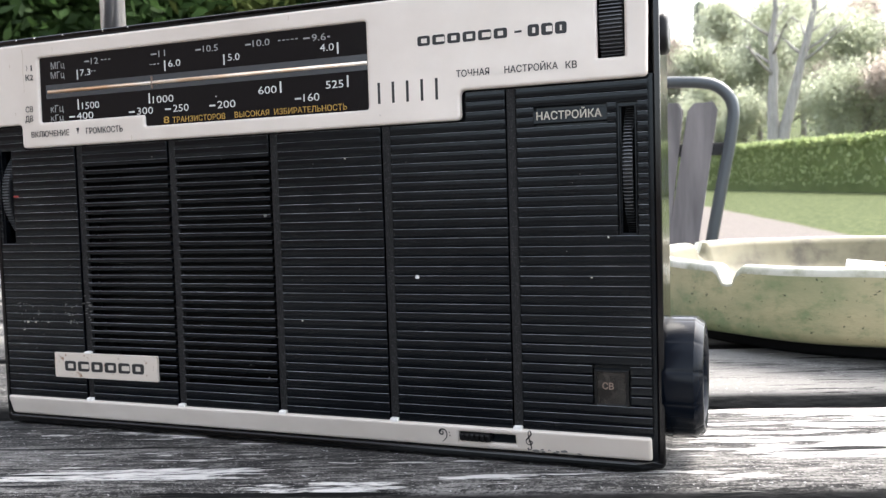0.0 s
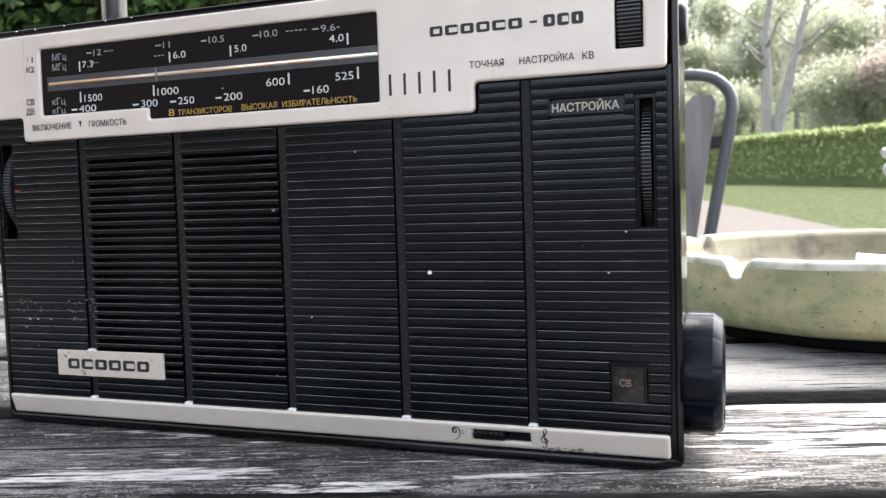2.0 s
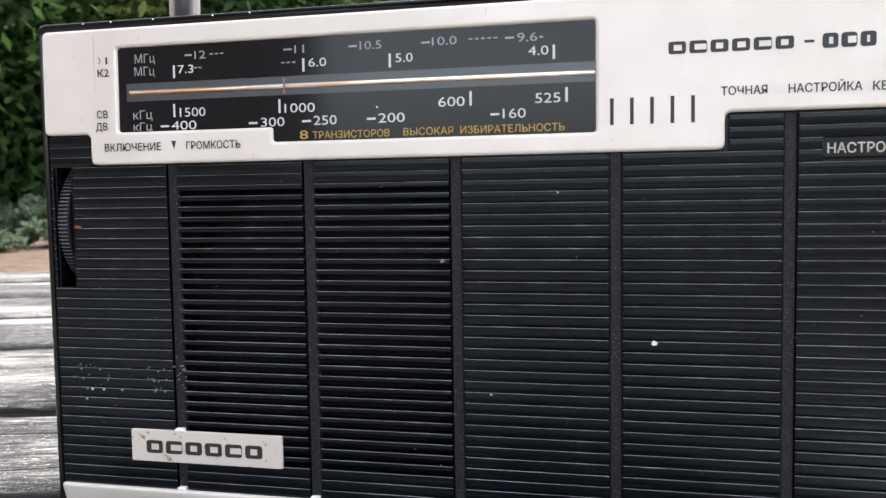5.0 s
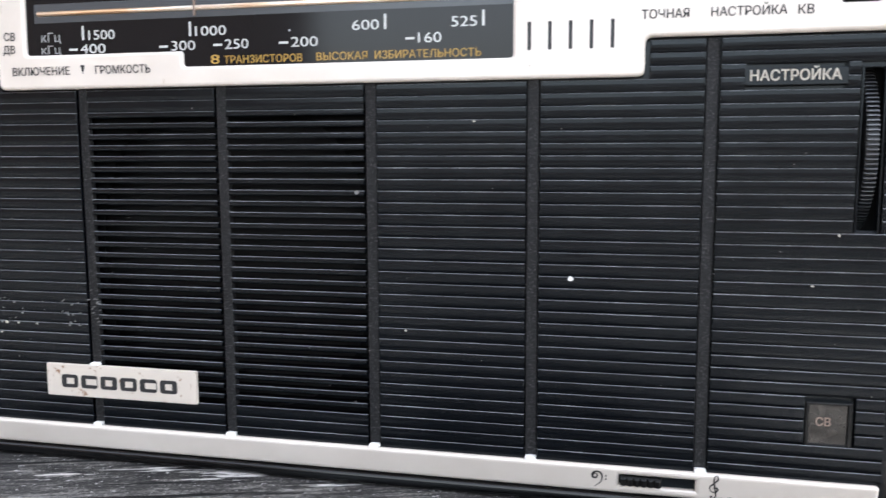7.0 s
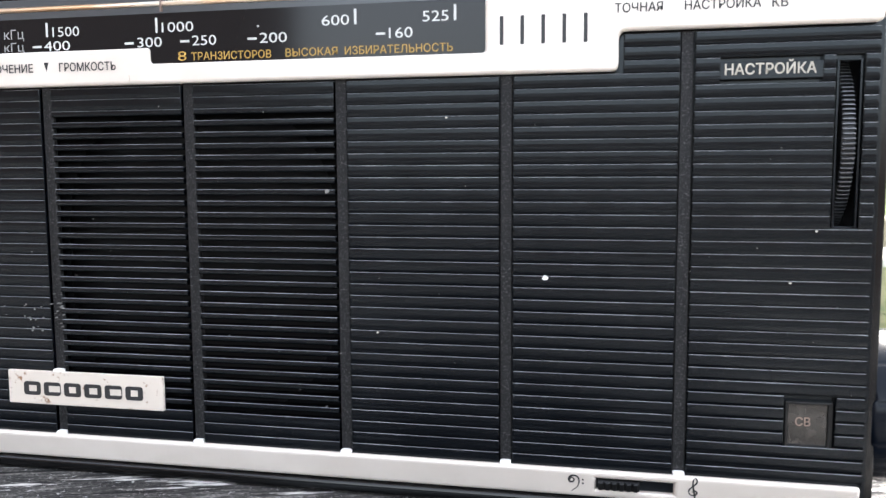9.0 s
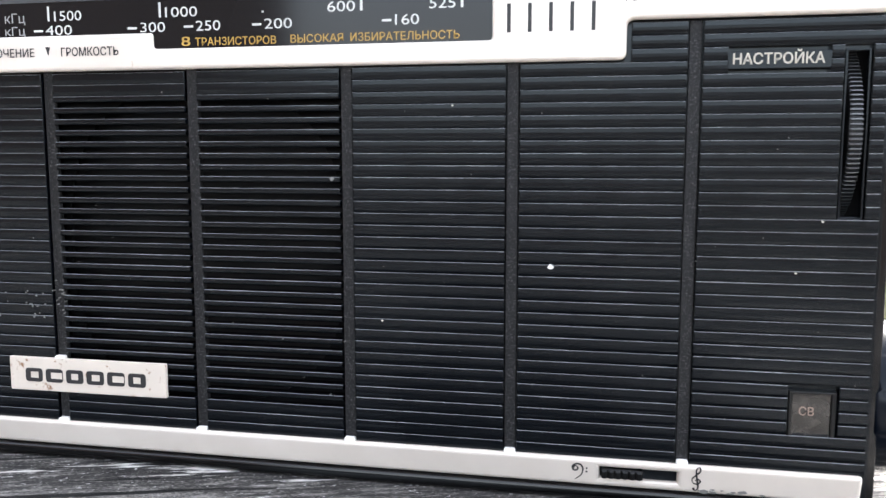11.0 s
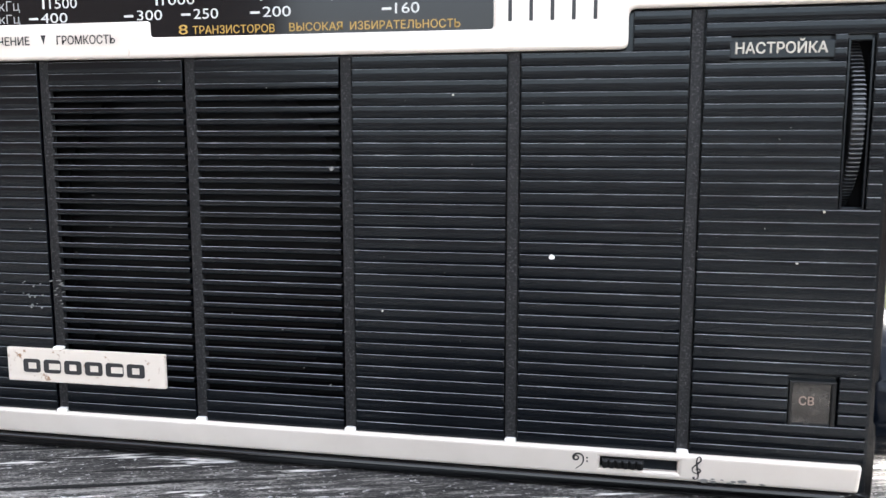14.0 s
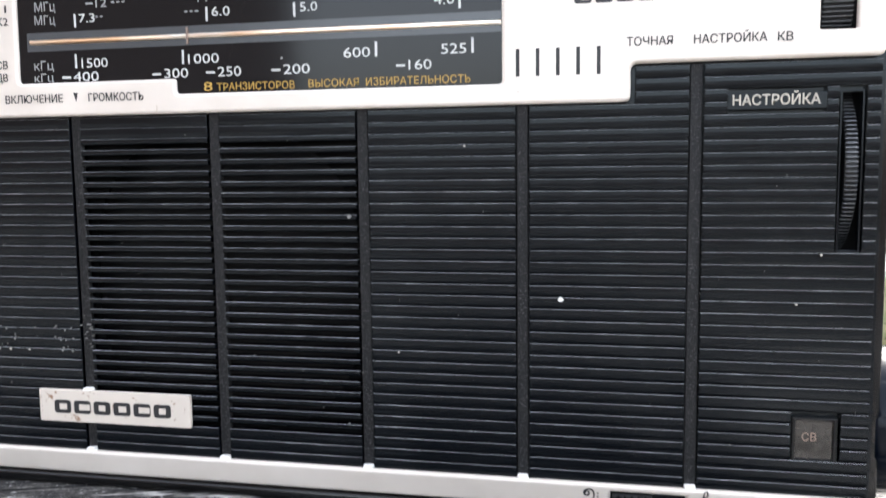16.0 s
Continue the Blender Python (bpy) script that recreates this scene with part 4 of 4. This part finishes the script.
def chips():
    """Pale chips and dust grains on the grille and along the top edge."""
    rng = random.Random(4)
    spots = [(0.1565, 0.0560, 0.0007), (0.1076, 0.0745, 0.0006), (0.2106, 0.0652, 0.0003), (0.2060, 0.0556, 0.0003), (0.0115, 0.0385, 0.0005), (0.0150, 0.0398, 0.0004), (0.0205, 0.0402, 0.0003), (0.0098, 0.0372, 0.0003), (0.1190, 0.0424, 0.0003), (0.1350, 0.0905, 0.0003)]
    spots += [(rng.uniform(0.005, 0.219), rng.uniform(0.017, 0.096), rng.uniform(0.00008, 0.00016)) for _ in range(42)]
    spots += [(rng.uniform(0.005, 0.034), rng.choice((0.0402, 0.0428, 0.0455)) + rng.uniform(-0.0004, 0.0004), rng.uniform(0.00012, 0.00030)) for _ in range(34)]
    spots += [(rng.uniform(0.0355, 0.0390), rng.uniform(0.0405, 0.0490), rng.uniform(0.00012, 0.00024)) for _ in range(14)]
    for i, (x, z, r) in enumerate(spots):
        bm = bmesh.new()
        k = round((LINE0 - z) / PITCH)
        zz = LINE0 - k * PITCH - 0.0004 if r > 0.00024 else z
        pts = [(x + r * rng.uniform(0.6, 1.1) * math.cos(a), zz + r * rng.uniform(0.5, 0.9) * math.sin(a)) for a in (2 * math.pi * j / 7 for j in range(7))]
        a = [bm.verts.new((px, -0.0006, pz)) for px, pz in pts]
        b = [bm.verts.new((px, 0.0002, pz)) for px, pz in pts]
        bm.faces.new(a)
        for j in range(7):
            bm.faces.new((a[j], a[(j + 1) % 7], b[(j + 1) % 7], b[j]))
        part("paint_chip", bm, M_CHIP if r > 0.00065 else M_CREAM if r > 0.0002 and i != 1 and i < 52 else M_SCUFF, grille)
    for x in (0.0215, 0.0335, 0.0500, 0.0135, 0.0600):
        bm = box(bmesh.new(), x, x + 0.0004, -0.0009, -0.0002, Z1 - 0.0007, Z1 - 0.0003, 0.0001, 1)
        part("paint_chip", bm, M_CHIP, radio)


chips()

# ---- ashtray ----
AX, AY, AR = 0.315, 0.2706, 0.130


def smooth_dip(d):
    """Rounded V of a cigarette notch, from 1 in the middle to 0 at its shoulders."""
    f = min(1.0, max(0.0, d - 0.0020) / 0.0052)
    return 0.5 + 0.5 * math.cos(math.pi * f)


def build_ashtray():
    tray = thing("ashtray", (AX, AY, TOP + 0.002), "large round mossy green-beige clay ashtray with notched whitish rim", "ashtray")
    notches = (radians(231.6), radians(147), radians(300), radians(345))

    def warp(r, z, a):
        dip = 0.0
        if z > 0.027:
            for na in notches:
                d = abs((a - na + math.pi) % (2 * math.pi) - math.pi) * AR
                dip = max(dip, 0.0084 * smooth_dip(d))
            dip *= (z - 0.027) / 0.014
        wob = 0.0007 * noise.noise((math.cos(a) * 3, math.sin(a) * 3, z * 40))
        return r + wob, z - dip + wob

    outer = [(0.1130, 0.0095), (0.1240, 0.0092), (0.1278, 0.0108), (0.1292, 0.0145), (0.1300, 0.026), (0.1302, 0.0375)]
    rim = [(0.1302, 0.0375), (0.1304, 0.0396), (0.1292, 0.0409), (0.1270, 0.0413), (0.1240, 0.0411)]
    inner = [(0.1240, 0.0411), (0.1210, 0.0400), (0.1190, 0.0370), (0.1145, 0.026), (0.105, 0.017), (0.060, 0.0135), (0.0005, 0.013)]
    foot = [(0.0005, 0.0024), (0.1120, 0.0024), (0.1150, 0.0040), (0.1150, 0.0097)]
    for nm, prof, mat, lab in (("foot", foot, M_FOOT, "foot ring coloured black as the shadow underneath"), ("wall", outer, M_CLAY, "mottled green-beige clay wall"), ("rim", rim, M_RIM, "whitish notched rim"), ("bowl", inner, M_BOWL, "brownish stained clay bowl")):
        part(nm, lathe(bmesh.new(), prof, 300, (AX, AY, TOP), warp), mat, tray, lab, True)


build_ashtray()


def butt(at, yaw, length, label):
    b = thing("cigarette_butt", at, label, "cigarette butt", "butts in the ashtray")
    d = Vector((math.cos(yaw), math.sin(yaw), 0.12))
    a = Vector(at) + Vector((0, 0, 0.004))
    part("filter", cyl(bmesh.new(), a, a + d * length * 0.5, 0.0039, 0.0040, 14), M_FILTER, b, "orange cork filter", True)
    bm = cyl(bmesh.new(), a + d * length * 0.5, a + d * length, 0.0040, 0.0036, 14)
    for v in bm.verts:
        v.co += Vector((0, 0, 1)) * 0.0008 * noise.noise(v.co * 300)
    part("paper", bm, M_PAPER, b, "crumpled white paper stub", True)


def ash_heap():
    bm = bmesh.new()
    n = 40
    rings = []
    for r in (0.0, 0.025, 0.055, 0.085, 0.098):
        ring = []
        for k in range(n):
            a = 2 * math.pi * k / n
            z = TOP + 0.0132 + 0.017 * max(0.0, 1 - (r / 0.098) ** 2) + 0.003 * noise.noise((math.cos(a) * r * 60, math.sin(a) * r * 60, 2))
            ring.append(bm.verts.new((AX + r * math.cos(a) + (0.0001 * k if r == 0 else 0), AY + r * math.sin(a), z)))
        rings.append(ring)
    for p, q in zip(rings, rings[1:]):
        for k in range(n):
            bm.faces.new((p[k], p[(k + 1) % n], q[(k + 1) % n], q[k]))
    bmesh.ops.remove_doubles(bm, verts=bm.verts[:], dist=0.0002)
    tagged(part("ash", bm, M_ASH, None, "heap of grey ash in the bowl", True), category="ash", kind="stuff")


ash_heap()
butt((0.313, 0.180, TOP + 0.0305), radians(165), 0.030, "bent cigarette stub lying on the ash by the rim")
butt((0.318, 0.190, TOP + 0.0290), radians(20), 0.028, "short stub with orange filter lying on the ash")

# ---- garden chair ----


def build_chair():
    cx, yb = -0.010, 1.03
    chair = thing("garden_chair", (cx, yb - 0.2, -0.75), "grey steel tube garden chair with weathered wooden slats across the table", "chair")

    def at(u, z):
        """A point of the leaning back: u from the middle at the top, narrowing downwards."""
        k = 0.86 + 0.14 * (z - 0.014) / 0.177
        return Vector((cx + u * k, yb - 0.10 * (0.2 - z) * 0.6, z))

    hoop = [at(-0.232, z) for z in (-0.30, -0.15, 0.0, 0.10, 0.16)]
    hoop += [at(-0.228, 0.195), at(-0.212, 0.218), at(-0.185, 0.231), at(-0.12, 0.236), at(0, 0.238), at(0.12, 0.236), at(0.185, 0.231), at(0.212, 0.218), at(0.228, 0.195)]
    hoop += [at(0.232, z) for z in (0.16, 0.10, 0.0, -0.15, -0.30)]
    part("back_hoop", tube(bmesh.new(), smooth_path(hoop, 4), 0.0083, 14), M_TUBE, chair, "bent grey steel tube", True)
    for k in range(9):
        u = -0.1880 + 0.0470 * k
        bm = bmesh.new()
        rows = []
        for z in (-0.24, -0.12, 0.0, 0.08, 0.15, 0.200, 0.211):
            w = 0.0205 if z < 0.205 else 0.013
            p = at(u, z - abs(u) * 0.04)
            rows.append([bm.verts.new(p + Vector(o)) for o in ((-w, -0.006, 0), (w, -0.006, 0), (w, 0.006, 0), (-w, 0.006, 0))])
        for a, b in zip(rows, rows[1:]):
            for j in range(4):
                bm.faces.new((a[j], a[(j + 1) % 4], b[(j + 1) % 4], b[j]))
        bm.faces.new(rows[0])
        bm.faces.new(rows[-1])
        bmesh.ops.bevel(bm, geom=[e for e in bm.edges if abs(e.verts[0].co.z - e.verts[1].co.z) > 0.005], offset=0.002, segments=1, affect="EDGES")
        part("back_slat", bm, M_SLAT, chair)
    for z in (0.138, -0.20):
        a, b = at(-0.232, z), at(0.232, z)
        bm = box(bmesh.new(), a.x, b.x, a.y + 0.0062, a.y + 0.0105, z - 0.009, z + 0.009, 0.001, 1)
        part("cross_bar", bm, M_BRACKET, chair, "black flat iron bar")
    for k in range(6):
        y = yb - 0.45 + 0.07 * k
        bm = box(bmesh.new(), cx - 0.215, cx + 0.215, y, y + 0.056, -0.312, -0.294, 0.003, 1)
        part("seat_slat", bm, M_SLAT, chair)
    for s in (-1, 1):
        x = cx + 0.2 * s
        part("seat_rail", tube(bmesh.new(), [(x, yb - 0.03, -0.32), (x, yb - 0.44, -0.32), (x, yb - 0.47, -0.345), (x, yb - 0.48, -0.75)], 0.0105, 10), M_TUBE, chair, "", True)
        lo = at(0.232 * s, -0.30)
        part("leg", tube(bmesh.new(), [lo, (lo.x, lo.y + 0.03, -0.5), (lo.x, lo.y + 0.08, -0.75)], 0.0105, 10), M_TUBE, chair, "", True)


build_chair()


def build_urn():
    urn = thing("garden_urn", (0.775, 2.79, -0.75), "silver-grey metal urn on a stem standing on the gravel", "urn")
    g = (0.775, 2.79, 0)
    part("bowl", lathe(bmesh.new(), [(0.02, 0.05), (0.07, 0.055), (0.10, 0.07), (0.128, 0.095), (0.134, 0.113), (0.128, 0.128), (0.112, 0.135), (0.112, 0.142), (0.134, 0.150), (0.140, 0.165), (0.134, 0.180), (0.10, 0.187), (0.01, 0.19)], 40, g), M_URN, urn, "two-tiered zinc bowl", True)
    part("stem", lathe(bmesh.new(), [(0.16, -0.75), (0.16, -0.71), (0.09, -0.68), (0.045, -0.55), (0.04, -0.2), (0.055, 0.0), (0.07, 0.056)], 30, g), M_URN, urn, "", True)


build_urn()

# ---- greenery ----


def leaf_mesh(name, centres, size, seed, flat=0.35, material=None):
    """Small bent leaves, each an island of two triangles' width, at the given centres."""
    r = np.random.RandomState(seed)
    c = np.asarray(centres, float)
    n = len(c)
    a = r.normal(size=(n, 3))
    a[:, 2] *= flat + 0.4
    a /= np.linalg.norm(a, axis=1)[:, None]
    b = np.cross(a, r.normal(size=(n, 3)))
    b /= np.linalg.norm(b, axis=1)[:, None] + 1e-9
    s = size * r.uniform(0.6, 1.4, (n, 1))
    verts = np.stack([c - a * s, c - b * s * 0.45 + np.array([0, 0, 0.1]) * s, c + a * s, c + b * s * 0.45 + np.array([0, 0, 0.1]) * s], 1).reshape(-1, 3)
    me = bpy.data.meshes.new(name)
    me.from_pydata(verts.tolist(), [], np.arange(4 * n).reshape(-1, 4).tolist())
    me.materials.append(material)
    return me


def clump_points(r, centre, radii, n):
    """Points thrown into uneven clumps inside an ellipsoid."""
    k = max(5, n // 60)
    d = r.normal(size=(k, 3))
    d /= np.linalg.norm(d, axis=1)[:, None]
    hubs = d * (r.uniform(0.15, 1.0, (k, 1)) ** 0.5) * np.array(radii)
    pick = hubs[r.randint(0, k, n)]
    return np.array(centre) + pick + r.normal(size=(n, 3)) * np.array(radii) * 0.16


def tree(x, y, height, spread, leaf, n_leaves, leaf_size, seed, label, bare=0.35, trunk_r=0.16, fork=False):
    r = np.random.RandomState(seed)
    z = ground_z(x, y) - 0.05
    t = thing("tree", (x, y, z), label, "tree", "garden trees")
    bm = bmesh.new()
    tips = []
    stems = [(0.02, 0.10), (1.25, -0.05)] if fork else [(r.uniform(-0.2, 0.2), r.uniform(-0.2, 0.2))]
    for lean_x, lean_y in stems:
        pts, rad = [], []
        for k in range(9):
            f = k / 8
            pts.append((x + lean_x * height * 0.16 * f + 0.12 * r.normal() * f, y + lean_y * height * 0.16 * f + 0.12 * r.normal() * f, z + height * 0.93 * f))
            rad.append(trunk_r * (1.15 - f) * (1.25 if k == 0 else 1) + 0.012)
        tube(bm, pts, rad, 9)
        for k in range(11):
            f = r.uniform(bare, 0.95)
            i = int(f * 8)
            p = Vector(pts[i]).lerp(Vector(pts[min(8, i + 1)]), f * 8 - i)
            a = r.uniform(0, 2 * math.pi)
            ln = spread * (1.15 - f * 0.7) * r.uniform(0.6, 1.1)
            q = [p, p + Vector((math.cos(a) * ln * 0.35, math.sin(a) * ln * 0.35, ln * 0.22)), p + Vector((math.cos(a) * ln * 0.7, math.sin(a) * ln * 0.7, ln * 0.5)), p + Vector((math.cos(a + 0.2) * ln, math.sin(a + 0.2) * ln, ln * 0.75))]
            tube(bm, q, [rad[i] * 0.45, rad[i] * 0.33, rad[i] * 0.2, 0.01], 6)
            tips += [q[2], q[3]]
            for j in range(2):
                b = a + r.uniform(-1, 1)
                e = q[2] + Vector((math.cos(b), math.sin(b), r.uniform(0, 0.8))) * ln * 0.4
                tube(bm, [q[2], q[2].lerp(e, 0.5) + Vector((0, 0, 0.05)), e], [rad[i] * 0.16, rad[i] * 0.1, 0.008], 5)
                tips.append(e)
    part("trunk", bm, M_BARK, t, "grey bark trunk and limbs", True)
    hubs = np.array([tuple(p) for p in tips])
    pick = hubs[r.randint(0, len(hubs), n_leaves)]
    pts = pick + r.normal(size=(n_leaves, 3)) * spread * 0.16
    part("crown", leaf_mesh("crown", pts, leaf_size, seed + 1, 0.35, leaf), leaf, t)


def fir(x, y, height, radius, n, seed):
    r = np.random.RandomState(seed)
    z = ground_z(x, y) - 0.05
    t = thing("fir_tree", (x, y, z), "tall slender haze-grey fir on the wooded slope", "tree", "garden trees")
    part("trunk", cyl(bmesh.new(), (x, y, z), (x, y, z + height), 0.18, 0.02, 10), M_BARK, t, "", True)
    f = r.uniform(0.08, 1, n) ** 0.8
    tier = 1 - 0.45 * ((f * 13) % 1)
    a = r.uniform(0, 2 * math.pi, n)
    rr = radius * (1.02 - f) * tier * r.uniform(0.3, 1, n)
    pts = np.stack([x + rr * np.cos(a), y + rr * np.sin(a), z + height * f - rr * 0.25], 1)
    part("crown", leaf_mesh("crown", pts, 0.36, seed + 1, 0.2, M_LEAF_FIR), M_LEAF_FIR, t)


def shrub(x, y, radii, leaf, n, size, seed, label, lift=0.0):
    r = np.random.RandomState(seed)
    z = ground_z(x, y) - 0.05
    s = thing("shrub", (x, y, z), label, "shrub", "shrubs at the edge of the yard")
    bm = bmesh.new()
    for k in range(6):
        a = 2 * math.pi * k / 6 + r.uniform(-0.3, 0.3)
        e = Vector((x + math.cos(a) * radii[0] * 0.6, y + math.sin(a) * radii[1] * 0.6, z + lift + radii[2] * 1.5))
        m = Vector((x, y, z)).lerp(e, 0.5) + Vector((0, 0, radii[2] * 0.2))
        tube(bm, [(x, y, z), m, e], [0.06, 0.04, 0.01], 6)
    part("stem", bm, M_STEM, s, "", True)
    pts = clump_points(r, (x, y, z + lift + radii[2]), radii, n)
    pts[:, 2] = np.maximum(pts[:, 2], z + 0.03)
    part("crown", leaf_mesh("crown", pts, size, seed + 1, 0.5, leaf), leaf, s)


def build_hedge():
    a, b = Vector((-4.2, 39.9, 0)), Vector((7.8, 18.2, 0))
    d = (b - a)
    ln = d.length
    d.normalize()
    side = Vector((-d.y, d.x, 0))
    r = np.random.RandomState(11)
    n = 120000
    u = r.uniform(0, ln, n)
    v = r.uniform(-0.45, 0.45, n)
    face = r.uniform(0, 1, n)
    bulge = 0.20 * np.abs(np.sin(u * 7.0 + 0.6 * np.sin(u * 1.3))) - 0.10 + 0.05 * np.sin(u * 3.1 + 1)
    v = np.where(face < 0.62, -0.45 + r.normal(size=n) * 0.05 + bulge * -1, v)
    h = np.where(face < 0.62, r.uniform(0, 1.5, n), np.where(face < 0.85, 1.5 + r.normal(size=n) * 0.04 + bulge * 0.5, r.uniform(0.2, 1.45, n)))
    # sprays thin out in the furrows between neighbouring plants
    ridge = np.abs(np.sin(u * 7.0 + 0.6 * np.sin(u * 1.3)))
    keep = (face >= 0.62) | (r.uniform(0, 1, n) < np.clip(ridge * 1.7, 0.35, 1.0))
    u, v, h = u[keep], v[keep], h[keep]
    x = a.x + d.x * u + side.x * -v
    y = a.y + d.y * u + side.y * -v
    zz = np.array([ground_z(p, q) for p, q in zip(x, y)]) + h
    me = leaf_mesh("hedge", np.stack([x, y, zz], 1), 0.085, 12, 1.4, M_HEDGE)
    tagged(part("hedge", me, M_HEDGE, None, "clipped bright green thuja hedge along the lawn"), category="hedge", kind="stuff")
    # solid core whose dark green shows as painted shade in the furrows
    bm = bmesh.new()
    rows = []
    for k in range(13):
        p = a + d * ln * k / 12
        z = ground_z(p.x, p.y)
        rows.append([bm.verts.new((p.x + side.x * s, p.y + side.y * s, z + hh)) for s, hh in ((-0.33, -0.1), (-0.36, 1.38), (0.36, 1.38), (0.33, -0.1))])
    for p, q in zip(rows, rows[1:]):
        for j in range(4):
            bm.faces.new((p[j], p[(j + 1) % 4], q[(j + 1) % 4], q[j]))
    tagged(part("hedge_core", bm, M_HEDGE_SHADE, None, "solid hedge core in a shade-dark green"), category="hedge", kind="stuff")


build_hedge()

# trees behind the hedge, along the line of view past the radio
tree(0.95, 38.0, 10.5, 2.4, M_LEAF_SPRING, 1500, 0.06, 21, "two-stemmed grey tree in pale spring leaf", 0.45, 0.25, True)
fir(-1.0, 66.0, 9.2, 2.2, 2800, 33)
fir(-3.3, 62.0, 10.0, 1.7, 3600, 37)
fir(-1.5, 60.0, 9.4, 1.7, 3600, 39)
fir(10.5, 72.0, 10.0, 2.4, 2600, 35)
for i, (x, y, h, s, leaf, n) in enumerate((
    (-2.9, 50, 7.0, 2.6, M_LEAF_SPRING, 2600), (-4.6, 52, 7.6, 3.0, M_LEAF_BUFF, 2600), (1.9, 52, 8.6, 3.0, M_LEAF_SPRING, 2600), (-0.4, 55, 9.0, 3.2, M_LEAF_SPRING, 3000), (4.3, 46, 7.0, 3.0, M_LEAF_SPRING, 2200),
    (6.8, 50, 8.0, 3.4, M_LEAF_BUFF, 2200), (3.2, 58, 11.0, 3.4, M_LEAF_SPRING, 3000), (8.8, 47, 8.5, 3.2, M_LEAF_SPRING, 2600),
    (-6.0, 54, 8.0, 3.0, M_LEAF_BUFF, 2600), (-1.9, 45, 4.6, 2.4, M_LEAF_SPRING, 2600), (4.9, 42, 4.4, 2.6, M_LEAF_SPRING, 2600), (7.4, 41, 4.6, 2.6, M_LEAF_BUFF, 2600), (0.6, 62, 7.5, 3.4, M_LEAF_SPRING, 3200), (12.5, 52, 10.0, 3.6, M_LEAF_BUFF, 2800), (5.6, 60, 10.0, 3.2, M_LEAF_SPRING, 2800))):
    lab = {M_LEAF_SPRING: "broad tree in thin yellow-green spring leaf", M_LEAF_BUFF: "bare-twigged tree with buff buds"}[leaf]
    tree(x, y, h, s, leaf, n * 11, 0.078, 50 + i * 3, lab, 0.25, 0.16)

# evergreens at the other side of the yard
for i, (x, y, rx, rz, leaf, n) in enumerate((
    (-13.5, 11.5, 2.2, 3.2, M_LEAF_DARK, 9000), (-11.8, 14.0, 2.2, 3.4, M_LEAF_DARK, 9000), (-15.5, 14.5, 2.6, 4.0, M_LEAF_DARK, 8000), (-9.6, 15.8, 2.0, 3.0, M_LEAF_MID, 7000),
    (-7.4, 16.6, 2.0, 3.2, M_LEAF_DARK, 8000), (-12.5, 18.5, 2.8, 4.6, M_LEAF_MID, 7000), (-8.8, 20.0, 2.6, 4.4, M_LEAF_DARK, 7000), (-16.5, 10.0, 2.4, 3.6, M_LEAF_MID, 6000), (-5.4, 19.0, 1.8, 3.0, M_LEAF_MID, 5000))):
    shrub(x, y, (rx, rx, rz), leaf, n * 2, 0.15, 90 + i * 5, "tall dark evergreen shrub at the yard's edge" if leaf is M_LEAF_DARK else "tall olive-green shrub at the yard's edge")
for i in range(9):
    shrub(-12.6 + 0.75 * i, 9.6 + 0.55 * i + 0.3 * math.sin(i * 2.1), (0.75, 0.6, 0.30), M_LEAF_LOW, 1300, 0.07, 140 + i * 3, "low grey-green ground-cover shrub over leaf litter")


for i in range(12):
    shrub(-8.9 + 0.42 * i, 7.3 + 0.50 * i + 0.2 * math.sin(i * 1.7), (0.48, 0.42, 0.22), M_LEAF_LOW, 1100, 0.06, 240 + i * 3, "low grey-green ground-cover shrub over leaf litter")


def stone(x, y, r, seed):
    bm = bmesh.new()
    bmesh.ops.create_icosphere(bm, subdivisions=3, radius=1.0)
    z = ground_z(x, y)
    for v in bm.verts:
        k = 1 + 0.28 * noise.noise(v.co * 1.3 + Vector((seed, 0, 0)))
        v.co = Vector((x + v.co.x * r * 1.3 * k, y + v.co.y * r * k, z + r * 0.55 + v.co.z * r * 0.75 * k))
    tagged(part("garden_stone", bm, M_STONE, None, "pale rounded boulder among the low shrubs", True), category="stone", group="boulders")


stone(-10.25, 9.75, 0.24, 1.0)
stone(-10.75, 10.05, 0.20, 4.0)


def unseen_walls():
    # inferred from brown reflections; height and length set to block sky light
    bm = box(bmesh.new(), -9.0, -1.2, -3.3, -3.0, -0.8, 5.4)
    tagged(part("wall_house", bm, M_WALL, None, "plain brown house wall out of view, blocking sky light"), category="wall", kind="structure")
    # added out of view to darken what the lower grille reflects
    bm = box(bmesh.new(), -1.195, 9.0, -3.25, -3.0, -0.8, 0.20, 0.01, 1)
    tagged(part("wall_terrace", bm, M_WALL, None, "unseen low wall added to darken the radio's reflections"), category="wall", kind="structure")


unseen_walls()
